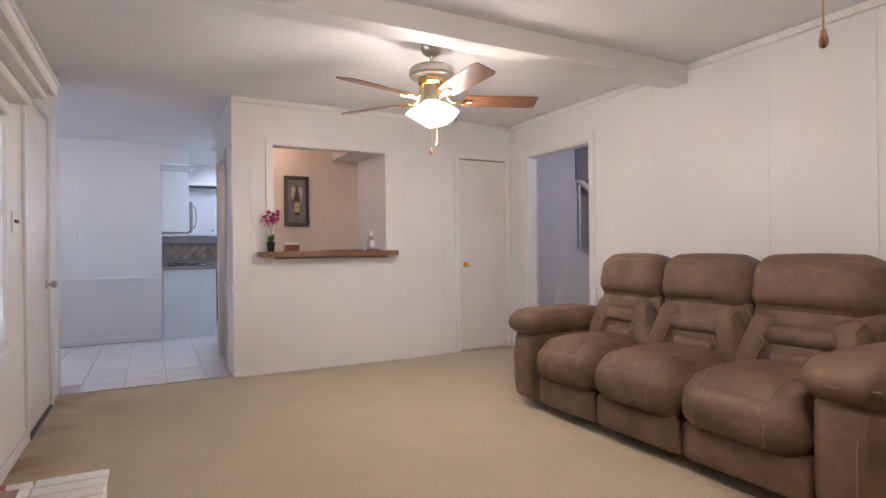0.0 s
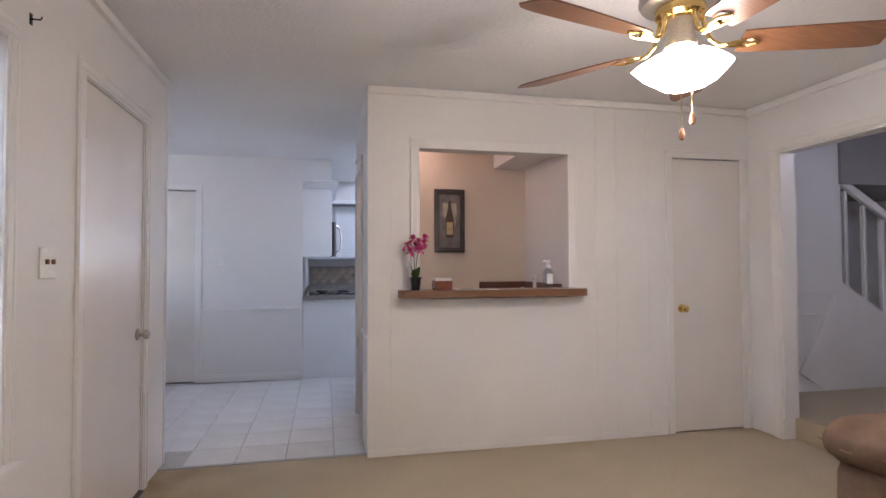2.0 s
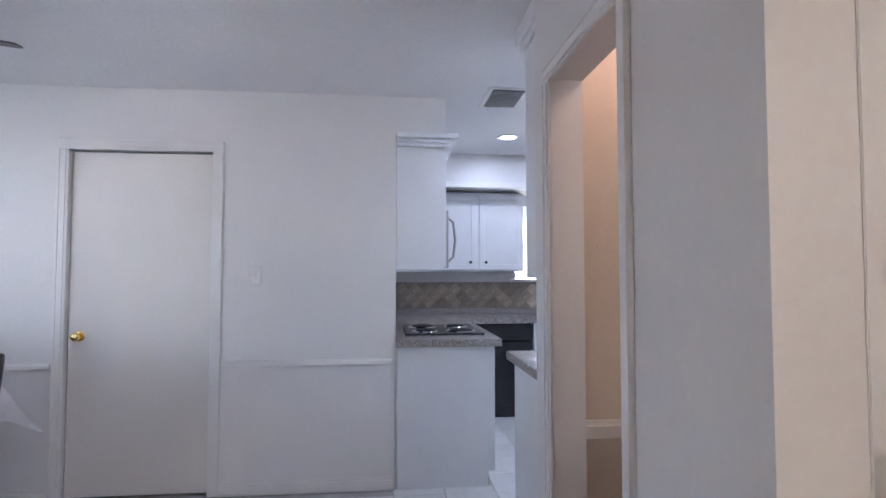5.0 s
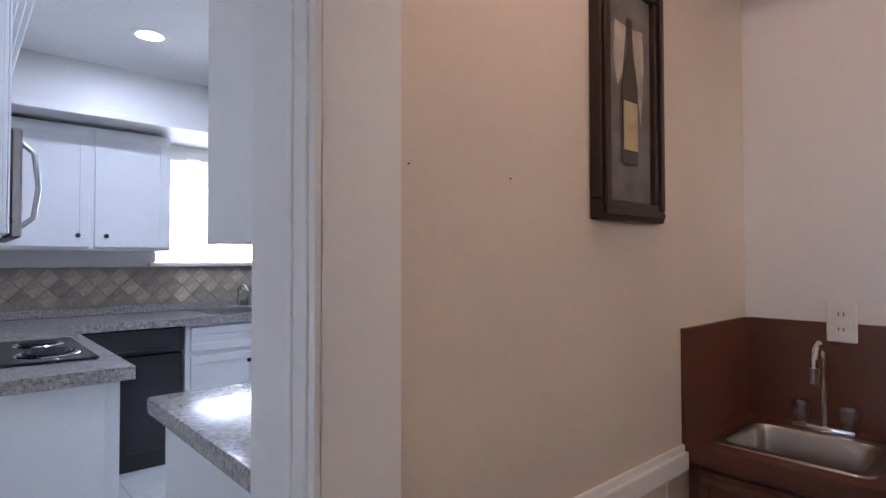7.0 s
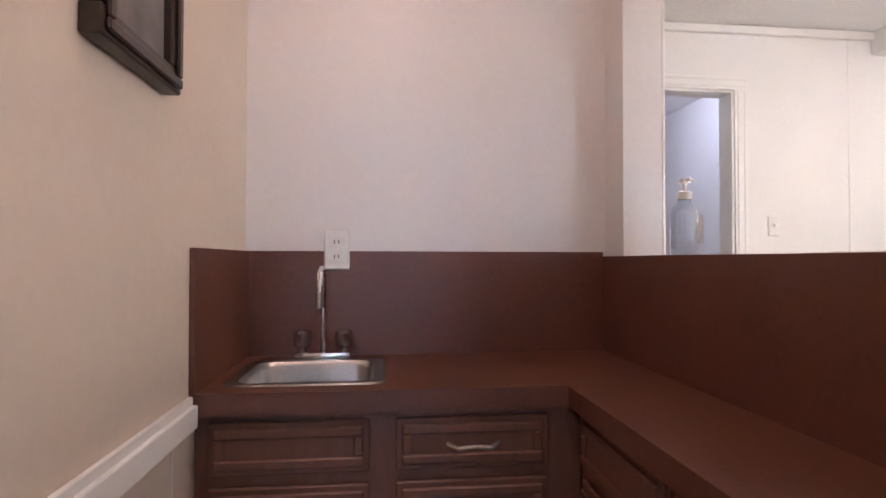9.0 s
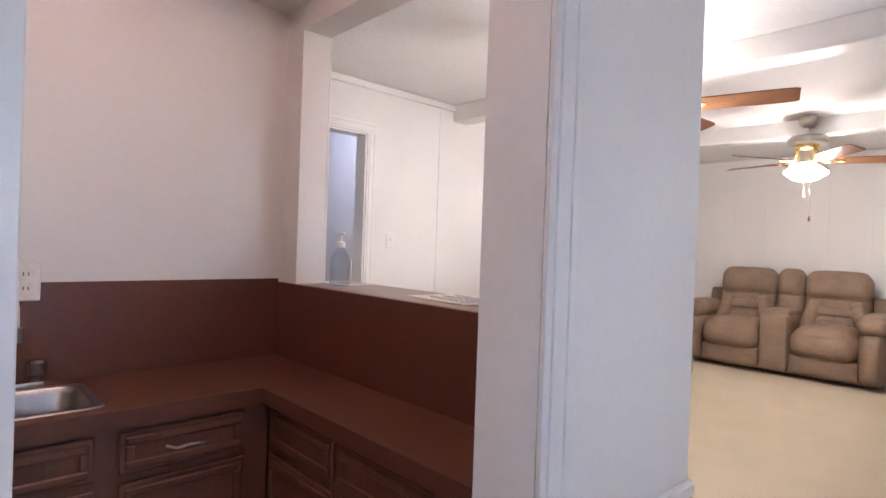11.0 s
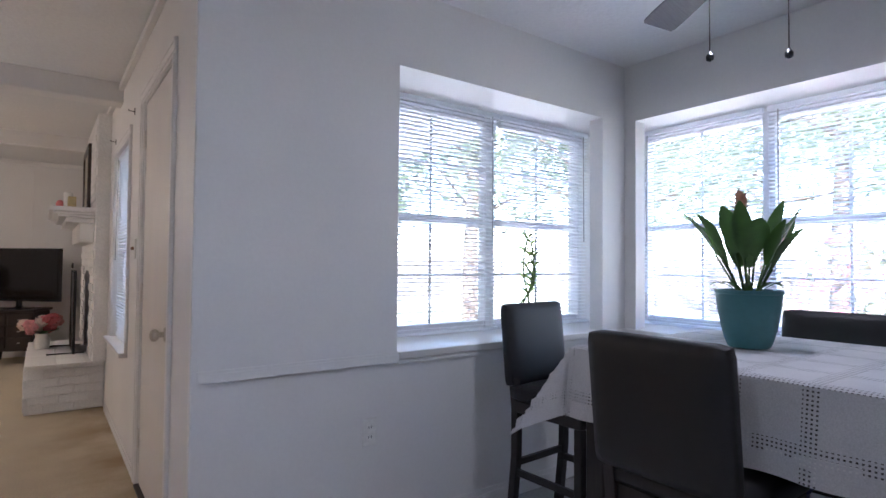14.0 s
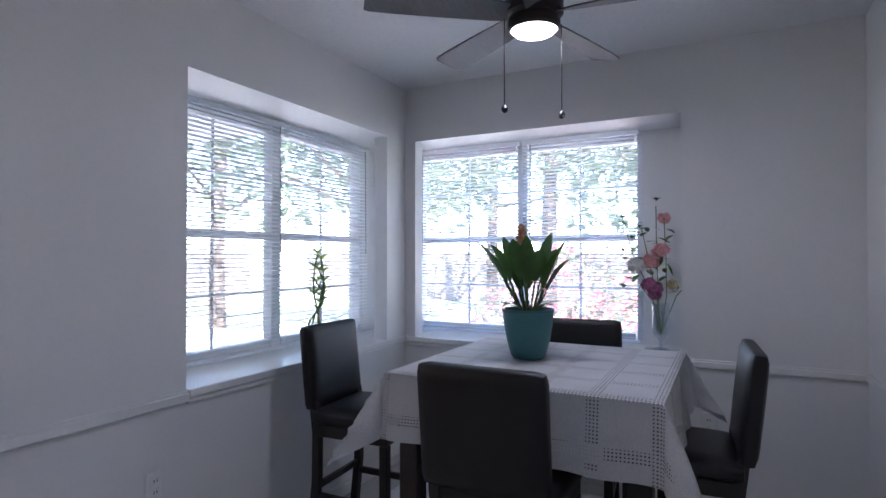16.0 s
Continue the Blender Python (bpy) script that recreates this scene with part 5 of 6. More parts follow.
micro = thing("microwave", "black and steel microwave mounted over the cooktop", "microwave", KX + 0.003, 8.87, 1.36)
part("case", box(0, 0, 0, 0.34, 0.75, 0.41, 0.006), BLACK, micro)
part("door", box(0.34, 0.0, 0, 0.375, 0.57, 0.41, 0.006), STEEL, micro, "brushed steel door")
part("handle", tube([(0.37, 0.06, 0.04), (0.415, 0.06, 0.08), (0.43, 0.06, 0.2), (0.415, 0.06, 0.33), (0.37, 0.06, 0.37)], 0.01, 8), STEEL, micro)
part("keypad", box(0.34, 0.575, 0, 0.37, 0.75, 0.41, 0.004), BLACK, micro)
hob = thing("cooktop", "black coil cooktop set into the counter", "cooktop", 1.05, 8.98, CZ)
part("plate", box(-0.26, -0.30, 0.0005, 0.27, 0.38, 0.012, 0.004), BLACK, hob)
for sx, sy, r in ((-0.12, -0.13, 0.075), (0.13, -0.13, 0.09), (-0.12, 0.18, 0.09), (0.13, 0.18, 0.075)):
    pan = part("drip_pan", lathe([(r - 0.01, 0.013), (r + 0.012, 0.016), (r + 0.016, 0.013)], 24, sx, sy), CHROME, hob, "chrome drip ring")
    coil = [((sx + (0.015 + (r - 0.02) * k / 60) * math.cos(k * 0.42)), sy + (0.015 + (r - 0.02) * k / 60) * math.sin(k * 0.42), 0.022) for k in range(61)]
    part("coil", tube(coil, 0.005, 5), SOOT, pan)
ks = thing("kitchen_sink", "stainless steel double sink under the window", "sink", 2.615, 10.295, CZ)
rim2 = boxes((-0.385, -0.22, 0.0005, 0.385, -0.19, 0.008), (-0.385, 0.17, 0.0005, 0.385, 0.22, 0.008), (-0.385, -0.19, 0.0005, -0.355, 0.17, 0.008), (0.355, -0.19, 0.0005, 0.385, 0.17, 0.008), (-0.02, -0.19, 0.0005, 0.02, 0.17, 0.008), bevel=0.002)
part("rim", rim2, STEEL, ks)
for x0, x1 in ((-0.355, -0.02), (0.02, 0.355)):
    bowl = bmesh.new()
    a = ring_rect(bowl, 0.165, 0.178, 0.04, 0.004)
    b = ring_rect(bowl, 0.155, 0.168, 0.05, -0.16)
    for i in range(len(a)):
        bowl.faces.new((a[i], a[(i + 1) % len(a)], b[(i + 1) % len(a)], b[i]))
    bowl.faces.new(b)
    bowl.transform(pose((x0 + x1) / 2, -0.01, 0))
    part("bowl", bowl, STEEL, ks)
kf = thing("kitchen_faucet", "chrome kitchen faucet behind the sink", "faucet", 2.56, 10.53, CZ + 0.001)
part("deck", box(-0.11, -0.025, 0.0, 0.11, 0.025, 0.018, 0.006), CHROME, kf)
part("spout", tube([(0, 0, 0.01), (0, 0, 0.14), (0, -0.05, 0.18), (0, -0.14, 0.17), (0, -0.18, 0.13)], 0.012, 9), CHROME, kf)
part("lever", tube([(0.07, 0, 0.02), (0.07, 0, 0.07), (0.09, -0.03, 0.11)], 0.009, 8), CHROME, kf)
part("sprayer", lathe([(0.001, 0.018), (0.016, 0.018), (0.012, 0.05), (0.017, 0.1), (0.001, 0.105)], 12, 0.19, 0), CHROME, kf)
for x, y in ((1.65, 9.40), (1.75, 8.05)):
    cl = thing("recessed_light", "lit recessed can light in the kitchen ceiling", "ceiling light", x, y, CH, group="kitchen can lights")
    part("trim_ring", lathe([(0.065, -0.001), (0.09, -0.001), (0.09, -0.006), (0.065, -0.008)], 28), WHITE, cl)
    part("lens", lathe([(0.001, -0.0035), (0.064, -0.0035), (0.064, -0.0015), (0.001, -0.0015)], 24), CANLED, cl)
vent = thing("ceiling_vent", "white metal ceiling air vent with louvres", "vent", 1.40, 8.42, CH)
part("frame", boxes((-0.13, -0.20, -0.008, 0.13, -0.17, -0.001), (-0.13, 0.17, -0.008, 0.13, 0.20, -0.001), (-0.13, -0.17, -0.008, -0.10, 0.17, -0.001), (0.10, -0.17, -0.008, 0.13, 0.17, -0.001), bevel=0.002), WHITE, vent)
part("backing", box(-0.10, -0.17, -0.003, 0.10, 0.17, -0.001), SOOT, vent)
for i in range(11):
    s = boxes((-0.10, -0.010, -0.001, 0.10, 0.010, 0.001))
    s.transform(pose(0, -0.15 + 0.03 * i, -0.009, 40, 0, 0))
    part("louvre", s, WHITE, vent)

# ---- dining ----
table = thing("dining_table", "square counter-height dining table with dark legs under a lace cloth", "table", -1.625, 7.24, 0)
TH = 0.478
part("tabletop", box(-TH, -TH, 0.862, TH, TH, 0.896, 0.005), ESPRESSO, table)
part("apron", boxes((-TH + 0.06, -TH + 0.06, 0.78, TH - 0.06, -TH + 0.08, 0.861), (-TH + 0.06, TH - 0.08, 0.78, TH - 0.06, TH - 0.06, 0.861),
                    (-TH + 0.06, -TH + 0.08, 0.78, -TH + 0.08, TH - 0.08, 0.861), (TH - 0.08, -TH + 0.08, 0.78, TH - 0.06, TH - 0.08, 0.861)), ESPRESSO, table)
for sx in (-1, 1):
    for sy in (-1, 1):
        part("leg", box(sx * (TH - 0.07) - 0.038, sy * (TH - 0.07) - 0.038, 0, sx * (TH - 0.07) + 0.038, sy * (TH - 0.07) + 0.038, 0.8615, 0.004), ESPRESSO, table)
ct = bmesh.new()
uvl = ct.loops.layers.uv.new("cloth")
N, HALF, EDGE = 84, 0.735, TH + 0.006
grid = []
for i in range(N + 1):
    row = []
    for j in range(N + 1):
        u, v = -HALF + 2 * HALF * i / N, -HALF + 2 * HALF * j / N
        du, dv = max(0, abs(u) - EDGE), max(0, abs(v) - EDGE)
        x, y = math.copysign(min(abs(u), EDGE), u), math.copysign(min(abs(v), EDGE), v)
        drop = math.hypot(du, dv)
        flare = 0.10 * drop + (0.22 * min(du, dv) if min(du, dv) > 0 else 0)
        wave = 0.010 * drop / 0.25 * math.sin((u if dv > du else v) * 26)
        if drop > 0:
            x += math.copysign(1, u) * (flare + wave + 0.55 * min(du, dv)) * du / drop
            y += math.copysign(1, v) * (flare + wave + 0.55 * min(du, dv)) * dv / drop
        z = 0.9 - drop * 0.965 + (0.0 if drop else 0.0012 * noise.noise((u * 9, v * 9, 0)))
        row.append((ct.verts.new((x, y, z)), u + 2, v + 2))
    grid.append(row)
for i in range(N):
    for j in range(N):
        q = (grid[i][j], grid[i + 1][j], grid[i + 1][j + 1], grid[i][j + 1])
        f = ct.faces.new([k[0] for k in q])
        for lp, k in zip(f.loops, q):
            lp[uvl].uv = (k[1], k[2])
tc_ob = solid("tablecloth", ct, LACE, "white openwork lace tablecloth draped over the dining table", "tablecloth")
tc_ob.matrix_world = pose(-1.625, 7.24, 0)


def dining_chair():
    c = thing("dining_chair", "black leatherette counter-height dining chair with espresso legs", "chair", group="chairs round the dining table")
    part("seat", pillow(-0.205, -0.21, 0.565, 0.205, 0.205, 0.63, 0.025, (0, 0, 0.018), 8), VINYLBLACK, c)
    part("seat_frame", boxes((-0.19, -0.19, 0.51, 0.19, 0.19, 0.566), bevel=0.004), ESPRESSO, c)
    back = pillow(-0.205, -0.025, 0.0, 0.205, 0.032, 0.385, 0.022, (0, 0.008, 0), 8)
    back.transform(pose(0, 0.205, 0.622, -6, 0, 0))
    part("backrest", back, VINYLBLACK, c)
    for sx in (-1, 1):
        leg = box(-0.019, -0.019, 0, 0.019, 0.019, 0.51, 0.003)
        leg.transform(pose(sx * 0.172, -0.172, 0))
        part("leg", leg, ESPRESSO, c)
        part("rear_leg", tube([(sx * 0.172, 0.215, 0), (sx * 0.172, 0.185, 0.3), (sx * 0.172, 0.183, 0.52), (sx * 0.172, 0.20, 0.66)], 0.025, 4), ESPRESSO, c)
        part("stretcher", box(sx * 0.172 - 0.01, -0.155, 0.22, sx * 0.172 + 0.01, 0.185, 0.25, 0.002), ESPRESSO, c)
    part("front_stretcher", box(-0.155, -0.182, 0.17, 0.155, -0.162, 0.20, 0.002), ESPRESSO, c)
    part("back_stretcher", box(-0.155, 0.178, 0.26, 0.155, 0.198, 0.29, 0.002), ESPRESSO, c)
    return c


chair = dining_chair()
chair.matrix_world = pose(-1.145, 7.245, 0, 0, 0, -90)
copy_thing(chair, pose(-1.575, 6.395, 0, 0, 0, 183))
copy_thing(chair, pose(-2.02, 7.24, 0, 0, 0, 96))
copy_thing(chair, pose(-1.69, 7.725, 0, 0, 0, 4))

pot = thing("potted_plant", "leafy green plant with a peach bloom in a teal pot", "plant", -1.635, 7.145, 0.9025)
part("pot", lathe([(0.001, 0), (0.058, 0), (0.068, 0.006), (0.078, 0.03), (0.092, 0.085), (0.101, 0.14), (0.106, 0.19), (0.110, 0.193), (0.110, 0.205), (0.100, 0.205), (0.097, 0.185), (0.001, 0.18)], 36), TEAL, pot, "teal plastic pot")
part("soil", lathe([(0.001, 0.186), (0.0965, 0.186), (0.09, 0.190), (0.001, 0.193)], 24), SOIL, pot)
rng = random.Random(11)
for i in range(15):
    a = 2 * math.pi * i / 15 + rng.uniform(-0.2, 0.2)
    up = rng.uniform(1.4, 3.0)
    base = (0.03 * math.cos(a), 0.03 * math.sin(a), 0.19)
    d = Vector((math.cos(a), math.sin(a), up)).normalized()
    hgt = rng.uniform(0.10, 0.16)
    tip = Vector(base) + d * hgt
    lf = bmesh.new()
    tube([base, Vector(base) + d * hgt * 0.5, tip], 0.004, 5, lf)
    leaf_blade(lf, tip, (d.x, d.y, d.z), rng.uniform(0.18, 0.25), rng.uniform(0.062, 0.085), rng.uniform(0.05, 0.25), 8, 0.3)
    part("leaf", lf, LEAF, pot)
for i in range(8):
    a = 2 * math.pi * i / 8 + 0.4
    lf = bmesh.new()
    leaf_blade(lf, (0.03 * math.cos(a), 0.03 * math.sin(a), 0.19), (math.cos(a), math.sin(a), 1.0), rng.uniform(0.16, 0.21), 0.026, 0.55, 8, 0.3)
    part("leaf", lf, LEAF, pot)
part("flower_stem", tube([(0.0, 0.0, 0.19), (0.0, -0.02, 0.36), (-0.01, -0.03, 0.47)], 0.005, 6), STALK, pot)
bl = bmesh.new()
for k in range(22):
    a, h = k * 2.4, k / 22
    leaf_blade(bl, (-0.01 + 0.006 * math.cos(a), -0.03 + 0.006 * math.sin(a), 0.46 + 0.07 * h), (math.cos(a), math.sin(a), 0.8 + 1.5 * h), 0.04, 0.03, 0.0, 3, 0.4)
part("bloom", bl, mat("peach_bract", (0.62, 0.36, 0.24), 0.6, grain=50, vary=0.25), pot, "peach coloured bloom")

# flowers in the footed glass vase on the sill
vase = lathe([(0.001, 0.0), (0.045, 0.0), (0.046, 0.006), (0.012, 0.018), (0.009, 0.045), (0.02, 0.06), (0.040, 0.085), (0.047, 0.13), (0.045, 0.20), (0.050, 0.255), (0.047, 0.255), (0.042, 0.20), (0.044, 0.13), (0.036, 0.09), (0.001, 0.075)], 28)
S = [[(0, 0, 0.09), (0.01, -0.01, 0.3), (0.0, -0.02 + 0.0, 0.5), (0.02, -0.02, 0.80)], [(0, 0, 0.09), (0.01, -0.05, 0.32), (0.02, -0.14, 0.52), (0.01, -0.20, 0.74)], [(0, 0, 0.09), (0.0, -0.02, 0.3), (0.02, -0.07, 0.55), (0.0, -0.10, 0.68)],
     [(0, 0, 0.09), (0.0, 0.03, 0.3), (0.01, 0.03, 0.5), (0.01, 0.02, 0.73)], [(0, 0, 0.09), (0.0, 0.08, 0.3), (0.02, 0.13, 0.36)]]
blooms = [((0.02, 0.02, 0.73), 0.034, PALEROSE), ((0.03, 0.005, 0.55), 0.048, PALEROSE), ((0.04, -0.045, 0.49), 0.045, PALEROSE), ((0.02, -0.13, 0.47), 0.05, PAPER), ((0.03, -0.06, 0.36), 0.045, MAUVE),
          ((0.04, -0.01, 0.34), 0.038, MAUVE), ((0.01, -0.03, 0.31), 0.035, MAUVE), ((0.01, 0.06, 0.36), 0.034, CANVAS_LABEL)]
rng = random.Random(3)
leaves = [((0.01, rng.uniform(-0.10, 0.04) - 0.1 * (k % 2), 0.30 + 0.42 * k / 52), (rng.uniform(-1, 1), rng.uniform(-1, 1), rng.uniform(-0.2, 0.8)), rng.uniform(0.045, 0.08)) for k in range(52)]
for y, z in ((-0.02, 0.83), (-0.205, 0.74), (-0.11, 0.68), (-0.20, 0.55), (-0.15, 0.62), (-0.19, 0.50)):
    leaves += [((0.0, y, z), (math.cos(a), math.sin(a), 0.9), 0.035) for a in (0, 1.2, 2.4, 3.7, 5.0)]
fl = bouquet("vase_of_silk_flowers", "pink and white silk roses in a footed glass vase", -2.68, 7.56, 0.808, vase, CLEAR, blooms, S, leaves, 13)
coaster = solid("glass_coaster", box(-2.76, 7.47, 0.8015, -2.60, 7.65, 0.807, 0.002), CLEAR, "clear glass coaster under the vase", "coaster")

bam = thing("lucky_bamboo", "lucky bamboo stalks in a clear glass vase on the sill", "plant", -1.87, 5.82, 0.802)
part("glass", lathe([(0.001, 0), (0.04, 0), (0.042, 0.15), (0.039, 0.15), (0.037, 0.01), (0.001, 0.01)], 24), CLEAR, bam)
lf = bmesh.new()
for dx, h, bend in ((-0.02, 0.62, 0.02), (0.0, 0.54, 0.05), (0.02, 0.66, -0.03), (0.03, 0.46, 0.07)):
    pts = [(dx * (1 - k / 8) + bend * math.sin(k * 0.9) + (0.1 * dx * k), 0.008 * math.cos(k), 0.01 + h * 0.8 * k / 7) for k in range(8)]
    part("stalk", tube(pts, 0.0055, 6), STALK, bam)
    for k in (4, 6, 7):
        for sgn in (-1, 1):
            leaf_blade(lf, pts[k], (sgn * 0.9, 0.2 * sgn, 0.7), 0.10 + 0.02 * (k % 3), 0.028, 0.35, 6, 0.2)
part("leaves", lf, LIME, bam, "lime green leaves")

df = thing("dining_ceiling_fan", "dark bronze ceiling fan with grey-brown blades and a lit disc", "ceiling fan", -1.49, 7.22, 0)
part("canopy", lathe([(0.001, CH - 0.001), (0.075, CH - 0.001), (0.08, CH - 0.03), (0.05, CH - 0.06), (0.001, CH - 0.06)], 28), BRONZE, df)
part("motor", lathe([(0.04, 2.385), (0.10, 2.37), (0.115, 2.35), (0.115, 2.275), (0.10, 2.262), (0.001, 2.26)], 32), BRONZE, df)
part("light_ring", lathe([(0.098, 2.262), (0.103, 2.25), (0.103, 2.22), (0.092, 2.212)], 32), BRONZE, df)
part("light_disc", lathe([(0.094, 2.218), (0.08, 2.205), (0.04, 2.198), (0.001, 2.196)], 32), LED, df, "lit white acrylic disc")
for i in range(5):
    b = bmesh.new()
    rows = []
    for s, w in ((0.09, 0.036), (0.16, 0.05), (0.35, 0.063), (0.55, 0.072), (0.64, 0.072), (0.66, 0.062)):
        rows.append([b.verts.new((s, u * w, z + u * 0.016)) for u, z in ((-1, 0), (1, 0), (1, 0.007), (-1, 0.007))])
    for p, q in zip(rows, rows[1:]):
        for k in range(4):
            b.faces.new((p[k], p[(k + 1) % 4], q[(k + 1) % 4], q[k]))
    b.faces.new(rows[0])
    b.faces.new(rows[-1][::-1])
    b.transform(pose(0, 0, 2.275, 0, 0, 166 + 72 * i))
    part("blade", b, GREYBLADE, df)
for dx, dy, zz in ((0.075, -0.095, 1.91), (-0.075, 0.09, 1.90)):
    ch = part("pull_chain", tube([(dx, dy, 2.25), (dx, dy, zz)], 0.0022, 5), BRONZE, df)
    part("fob", lathe([(0.001, zz - 0.028), (0.012, zz - 0.022), (0.013, zz - 0.008), (0.004, zz + 0.006), (0.001, zz + 0.006)], 12, dx, dy), BLACK, ch)
bucket = thing("blue_bucket", "small dark blue plastic tub on the floor under the table", "tub", -1.62, 7.2, 0.0)
part("tub", lathe([(0.001, 0.0), (0.10, 0.0), (0.13, 0.45), (0.14, 0.46), (0.13, 0.47), (0.001, 0.44)], 20), BLUE, bucket)

# ---- outside ----
structure("ground", box(-120, -120, -0.5, 120, 120, -0.3), GRASS, "sunlit lawn")
# pale slab added as a reflector that lights the blinds and ceiling from below
structure("patio", boxes((-9.5, -1.5, -0.3, -3.1, 8.6, -0.28), (-3.1, -1.5, -0.3, LW - 0.16, 5.4, -0.28)), CONCRETE, "pale concrete ground added to bounce daylight into the windows")


def leaf_cloud(bm, c, r, n, size, rng, squash=0.8):
    for _ in range(n):
        d = Vector((rng.gauss(0, 1), rng.gauss(0, 1), rng.gauss(0, 1) * squash))
        d = d.normalized() * r * rng.uniform(0.35, 1.0) ** 0.6
        p = Vector(c) + Vector((d.x, d.y, d.z * squash))
        a = Vector((rng.gauss(0, 1), rng.gauss(0, 1), rng.gauss(0, 1))).normalized()
        b = a.orthogonal().normalized()
        s = size * rng.uniform(0.6, 1.3)
        bm.faces.new([bm.verts.new(p + a * s), bm.verts.new(p + b * s * 0.5), bm.verts.new(p - a * s), bm.verts.new(p - b * s * 0.5)])


def tree(x, y, h, crown, seed, n=2100):
    rng = random.Random(seed)
    t = thing("garden_tree", "leafy green garden tree behind the house", "tree", x, y, -0.3)
    trunk = tube([(0, 0, 0), (0.05, 0.03, h * 0.25), (-0.05, 0.06, h * 0.5), (0.0, 0.0, h * 0.75)], 0.20, 9, taper=0.45)
    lf = bmesh.new()
    for i in range(9):
        a = i * 2.4 + rng.uniform(-0.3, 0.3)
        z = h * rng.uniform(0.32, 0.72)
        end = Vector((math.cos(a) * crown * 0.75, math.sin(a) * crown * 0.75, z + h * rng.uniform(0.02, 0.25)))
        tube([(0, 0, z), end * 0.5 + Vector((0, 0, z * 0.5)), end], 0.07, 6, trunk, 0.3)
        leaf_cloud(lf, end, crown * rng.uniform(0.42, 0.62), n // 9, 0.13, rng)
    leaf_cloud(lf, (0, 0, h * 0.85), crown * 0.6, n // 6, 0.13, rng)
    part("trunk", trunk, BARK, t)
    part("crown", lf, FOLIAGE, t)
    return t


for i, (x, y, h, c) in enumerate(((-9.5, 8.2, 7, 2.9), (-10.5, 4.6, 8, 3.2), (-14.5, 10.5, 9, 3.6), (-8.2, -2.5, 7.5, 3.0), (-5.0, -5.5, 7, 2.8), (-2.4, -7.5, 8, 3.2),
                                  (-15, 1.5, 9, 3.8), (-12, -7, 9, 3.8), (3.0, 18.5, 7, 3.0), (-6.2, -9.5, 8, 3.2), (-8.0, 11.5, 6, 2.6), (-13, 6.5, 9, 3.6), (-8.8, 1.0, 6.5, 2.6), (1.0, -12, 9, 3.6), (-4.2, -2.6, 5.0, 2.0))):
    tree(x, y, h, c, 20 + i)
bush = thing("flowering_bush", "rose bush covered in pink blossom", "bush", -5.2, 6.35, -0.3)
rng = random.Random(77)
lf, bs = bmesh.new(), bmesh.new()
for i in range(9):
    c = (rng.uniform(-0.5, 0.5), rng.uniform(-0.75, 0.75), rng.uniform(0.6, 1.55))
    leaf_cloud(lf, c, 0.38, 90, 0.06, rng)
    leaf_cloud(bs, c, 0.42, 100, 0.06, rng)
part("branches", tube([(0, 0, 0), (0.05, 0.05, 0.4), (0.0, 0.1, 0.9)], 0.04, 6), BARK, bush)
part("foliage", lf, FOLIAGE, bush)
part("blossom", bs, BLOSSOM, bush)
for seg in range(2):
    fence = thing("garden_fence", "weathered grey board fence behind the garden", "fence", *((-17.5, -8, -0.3, 90) if seg == 0 else (-17.5, -11.5, -0.3, 0)))
    board = bpy.data.meshes.new("board")
    bb = box(0, 0, 0, 0.19, 0.02, 1.75)
    bb.to_mesh(board)
    bb.free()
    board.materials.append(FENCEWOOD)
    for i in range(110):
        o = new("board", board)
        o.parent = fence
        o.location = (i * 0.2, 0.0, 0.0)

# ---- pieces: tiles and bricks, last ----
TS = 0.31


def piece_mesh(name, sx, sy, sz, material, bevel=0.003):
    me = bpy.data.meshes.new(name)
    bm = box(-sx / 2, -sy / 2, -sz / 2, sx / 2, sy / 2, sz / 2, bevel)
    bm.to_mesh(me)
    bm.free()
    me.materials.append(material)
    return me


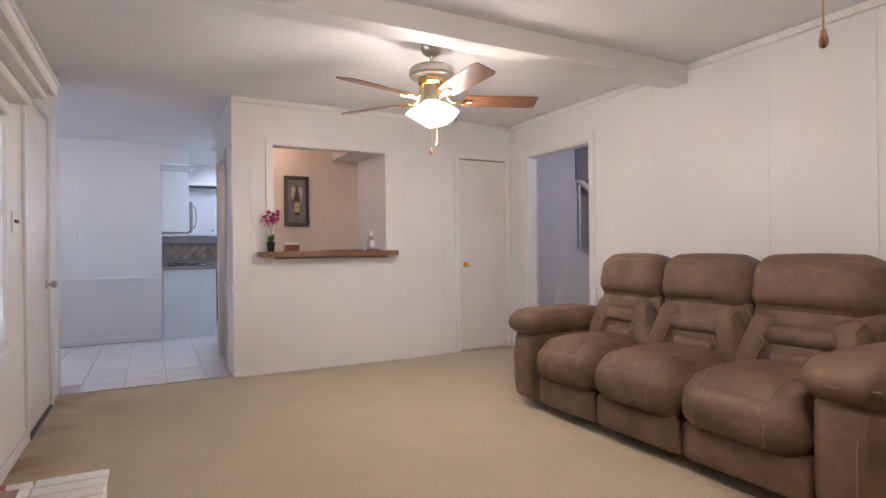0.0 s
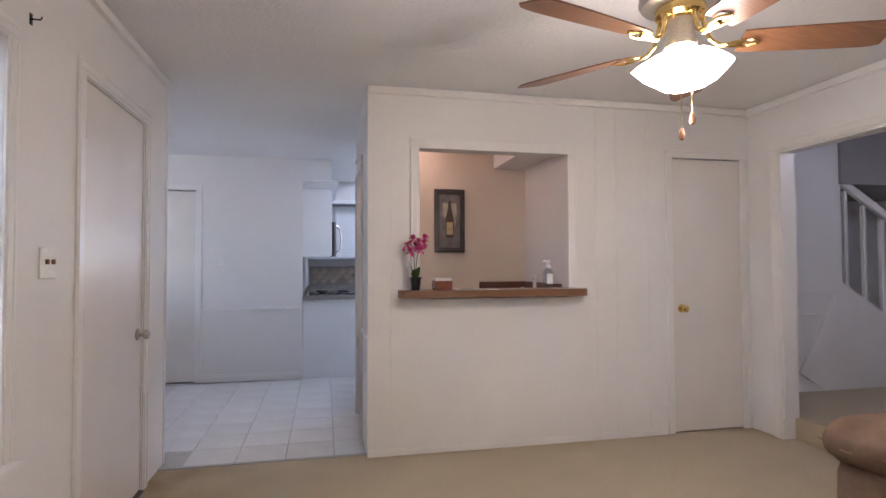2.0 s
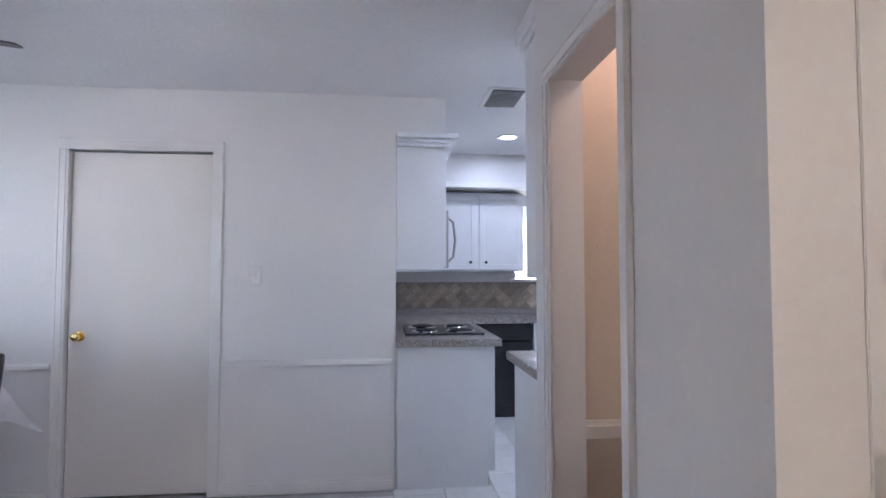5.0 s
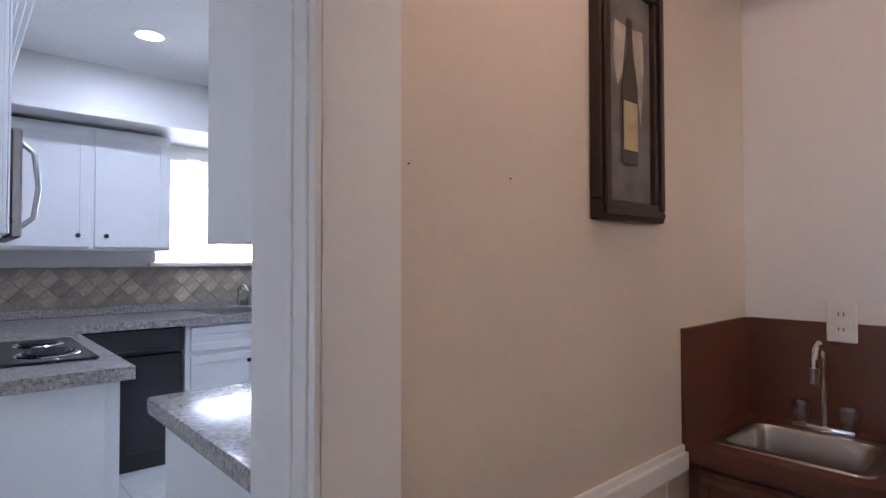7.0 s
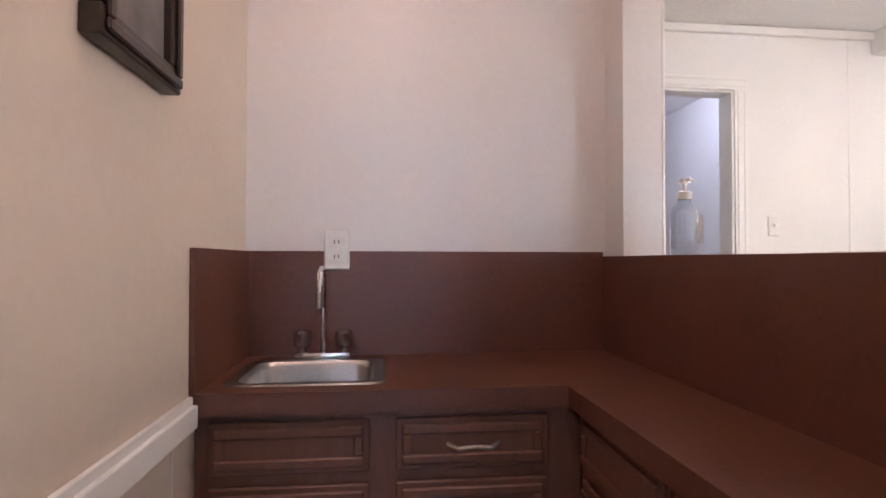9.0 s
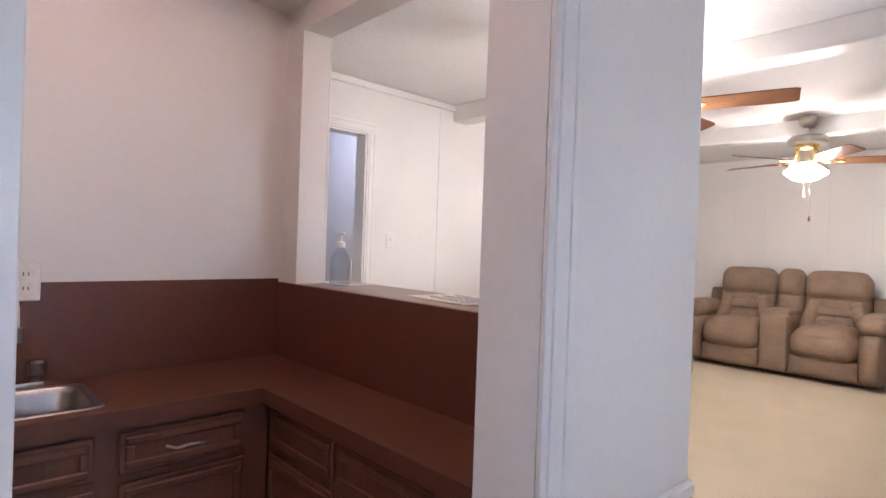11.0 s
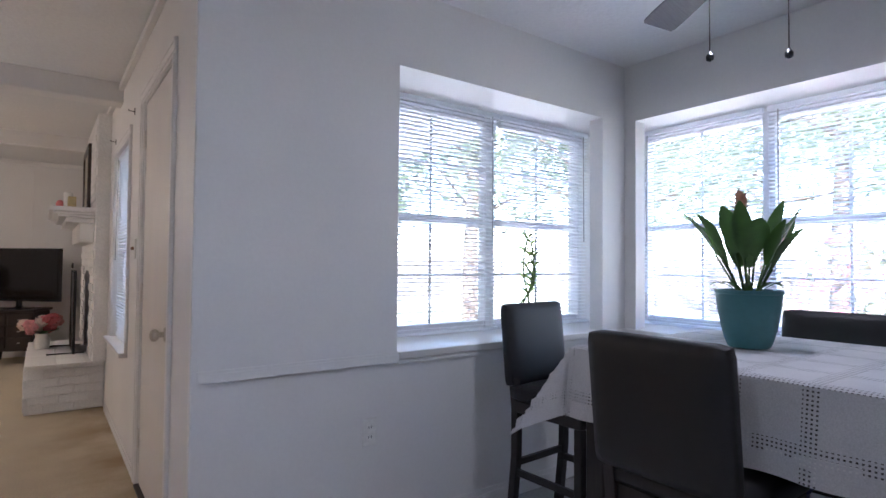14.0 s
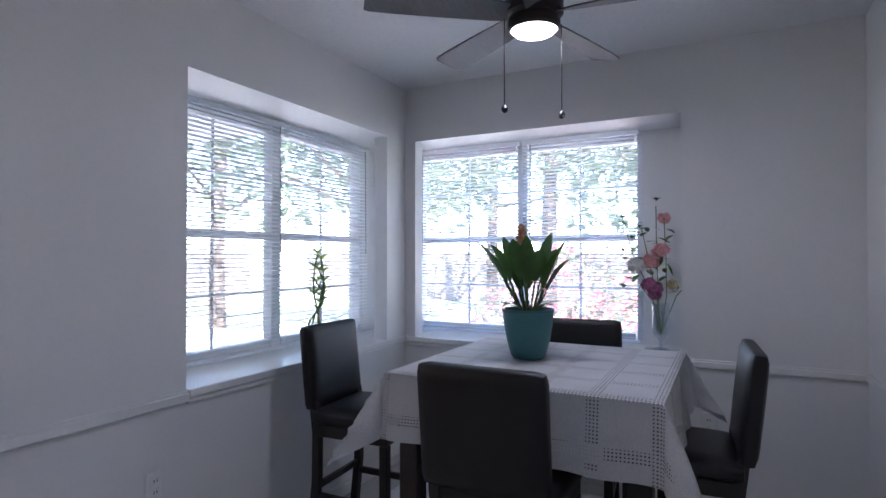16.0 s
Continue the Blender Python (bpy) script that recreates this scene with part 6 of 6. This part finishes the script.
tile_me = piece_mesh("floor_tile", TS - 0.005, TS - 0.005, 0.012, TILE, 0.0015)
for i in range(-9, 11):
    for j in range(0, 16):
        x, y = 0.09 + TS * (i + 0.5), 8.58 - TS * 9 + TS * (j + 0.5) + 0.09
        if x > 3.0 or y - TS / 2 < 5.86 or y > 10.2:
            continue
        if (x > BI + 0.1 and y < 7.7) or (x < KX and y > FW) or (x < XW) or (y < DW + 0.1 and x < LW):
            continue
        o = new("floor_tile", tile_me)
        o.parent = floor_tile
        o.location = (x, y, -0.005)
BW, BH = 0.2, 0.068
brick_me = piece_mesh("brick", BW - 0.008, 0.02, BH - 0.008, BRICK, 0.003)
top_me = piece_mesh("brick", BH - 0.008, BW - 0.008, 0.02, BRICK, 0.003)


def brick(x, y, z, rz, me=brick_me):
    o = new("brick", me)
    o.parent = hearth
    o.matrix_basis = pose(x, y, z, 0, 0, rz)


for c in range(5):
    for k in range(8):
        y = HY0 + 0.11 + k * BW - (BW / 2 if c % 2 else 0)
        if HY0 + 0.05 < y < HY1 - 0.08:
            brick(0.485, y, 0.035 + c * BH, 90)
    for k in range(3):
        x = 0.10 + k * BW + (BW / 2 if c % 2 else 0) - 0.03
        if x < 0.43:
            brick(x, HY1 - 0.012, 0.035 + c * BH, 0)
for k in range(22):
    for r in range(2):
        brick(0.39 - r * BW, HY0 + 0.05 + k * 0.0705, 0.377, 90, top_me)
for c in range(28):
    for k in range(9):
        y = 1.20 + 0.1 + k * BW + (BW / 2 if c % 2 else 0)
        z = 0.425 + c * BH
        if y > 2.83 or (1.68 < y < 2.46 and z < 1.14) or (1.4 < y < 2.90 and 1.32 < z < 1.66):
            continue
        brick(0.055, y, z, 90)
splash = solid("stone_backsplash", box(KX + 0.021, KF - 0.006, CZ + 0.05, 3.98, KF - 0.001, 1.232), SPLASHGROUT, "tumbled tan stone backsplash laid in diamonds", "backsplash")
dia = bpy.data.meshes.new("stone_tile")
bm = box(-0.045, -0.006, -0.045, 0.045, 0.0, 0.045, 0.002)
bm.transform(pose(0, 0, 0, 0, 45, 0))
bm.to_mesh(dia)
bm.free()
dia.materials.append(STONE)
for r in range(5):
    for k in range(17):
        z, x = 1.025 + r * 0.0675 / 1.0, KX + 0.10 + k * 0.135 + (0.0675 if r % 2 else 0)
        if z > 1.20 or x > 2.95:
            continue
        o = new("stone_tile", dia)
        o.parent = splash
        o.location = (x, KF - 0.006, z)
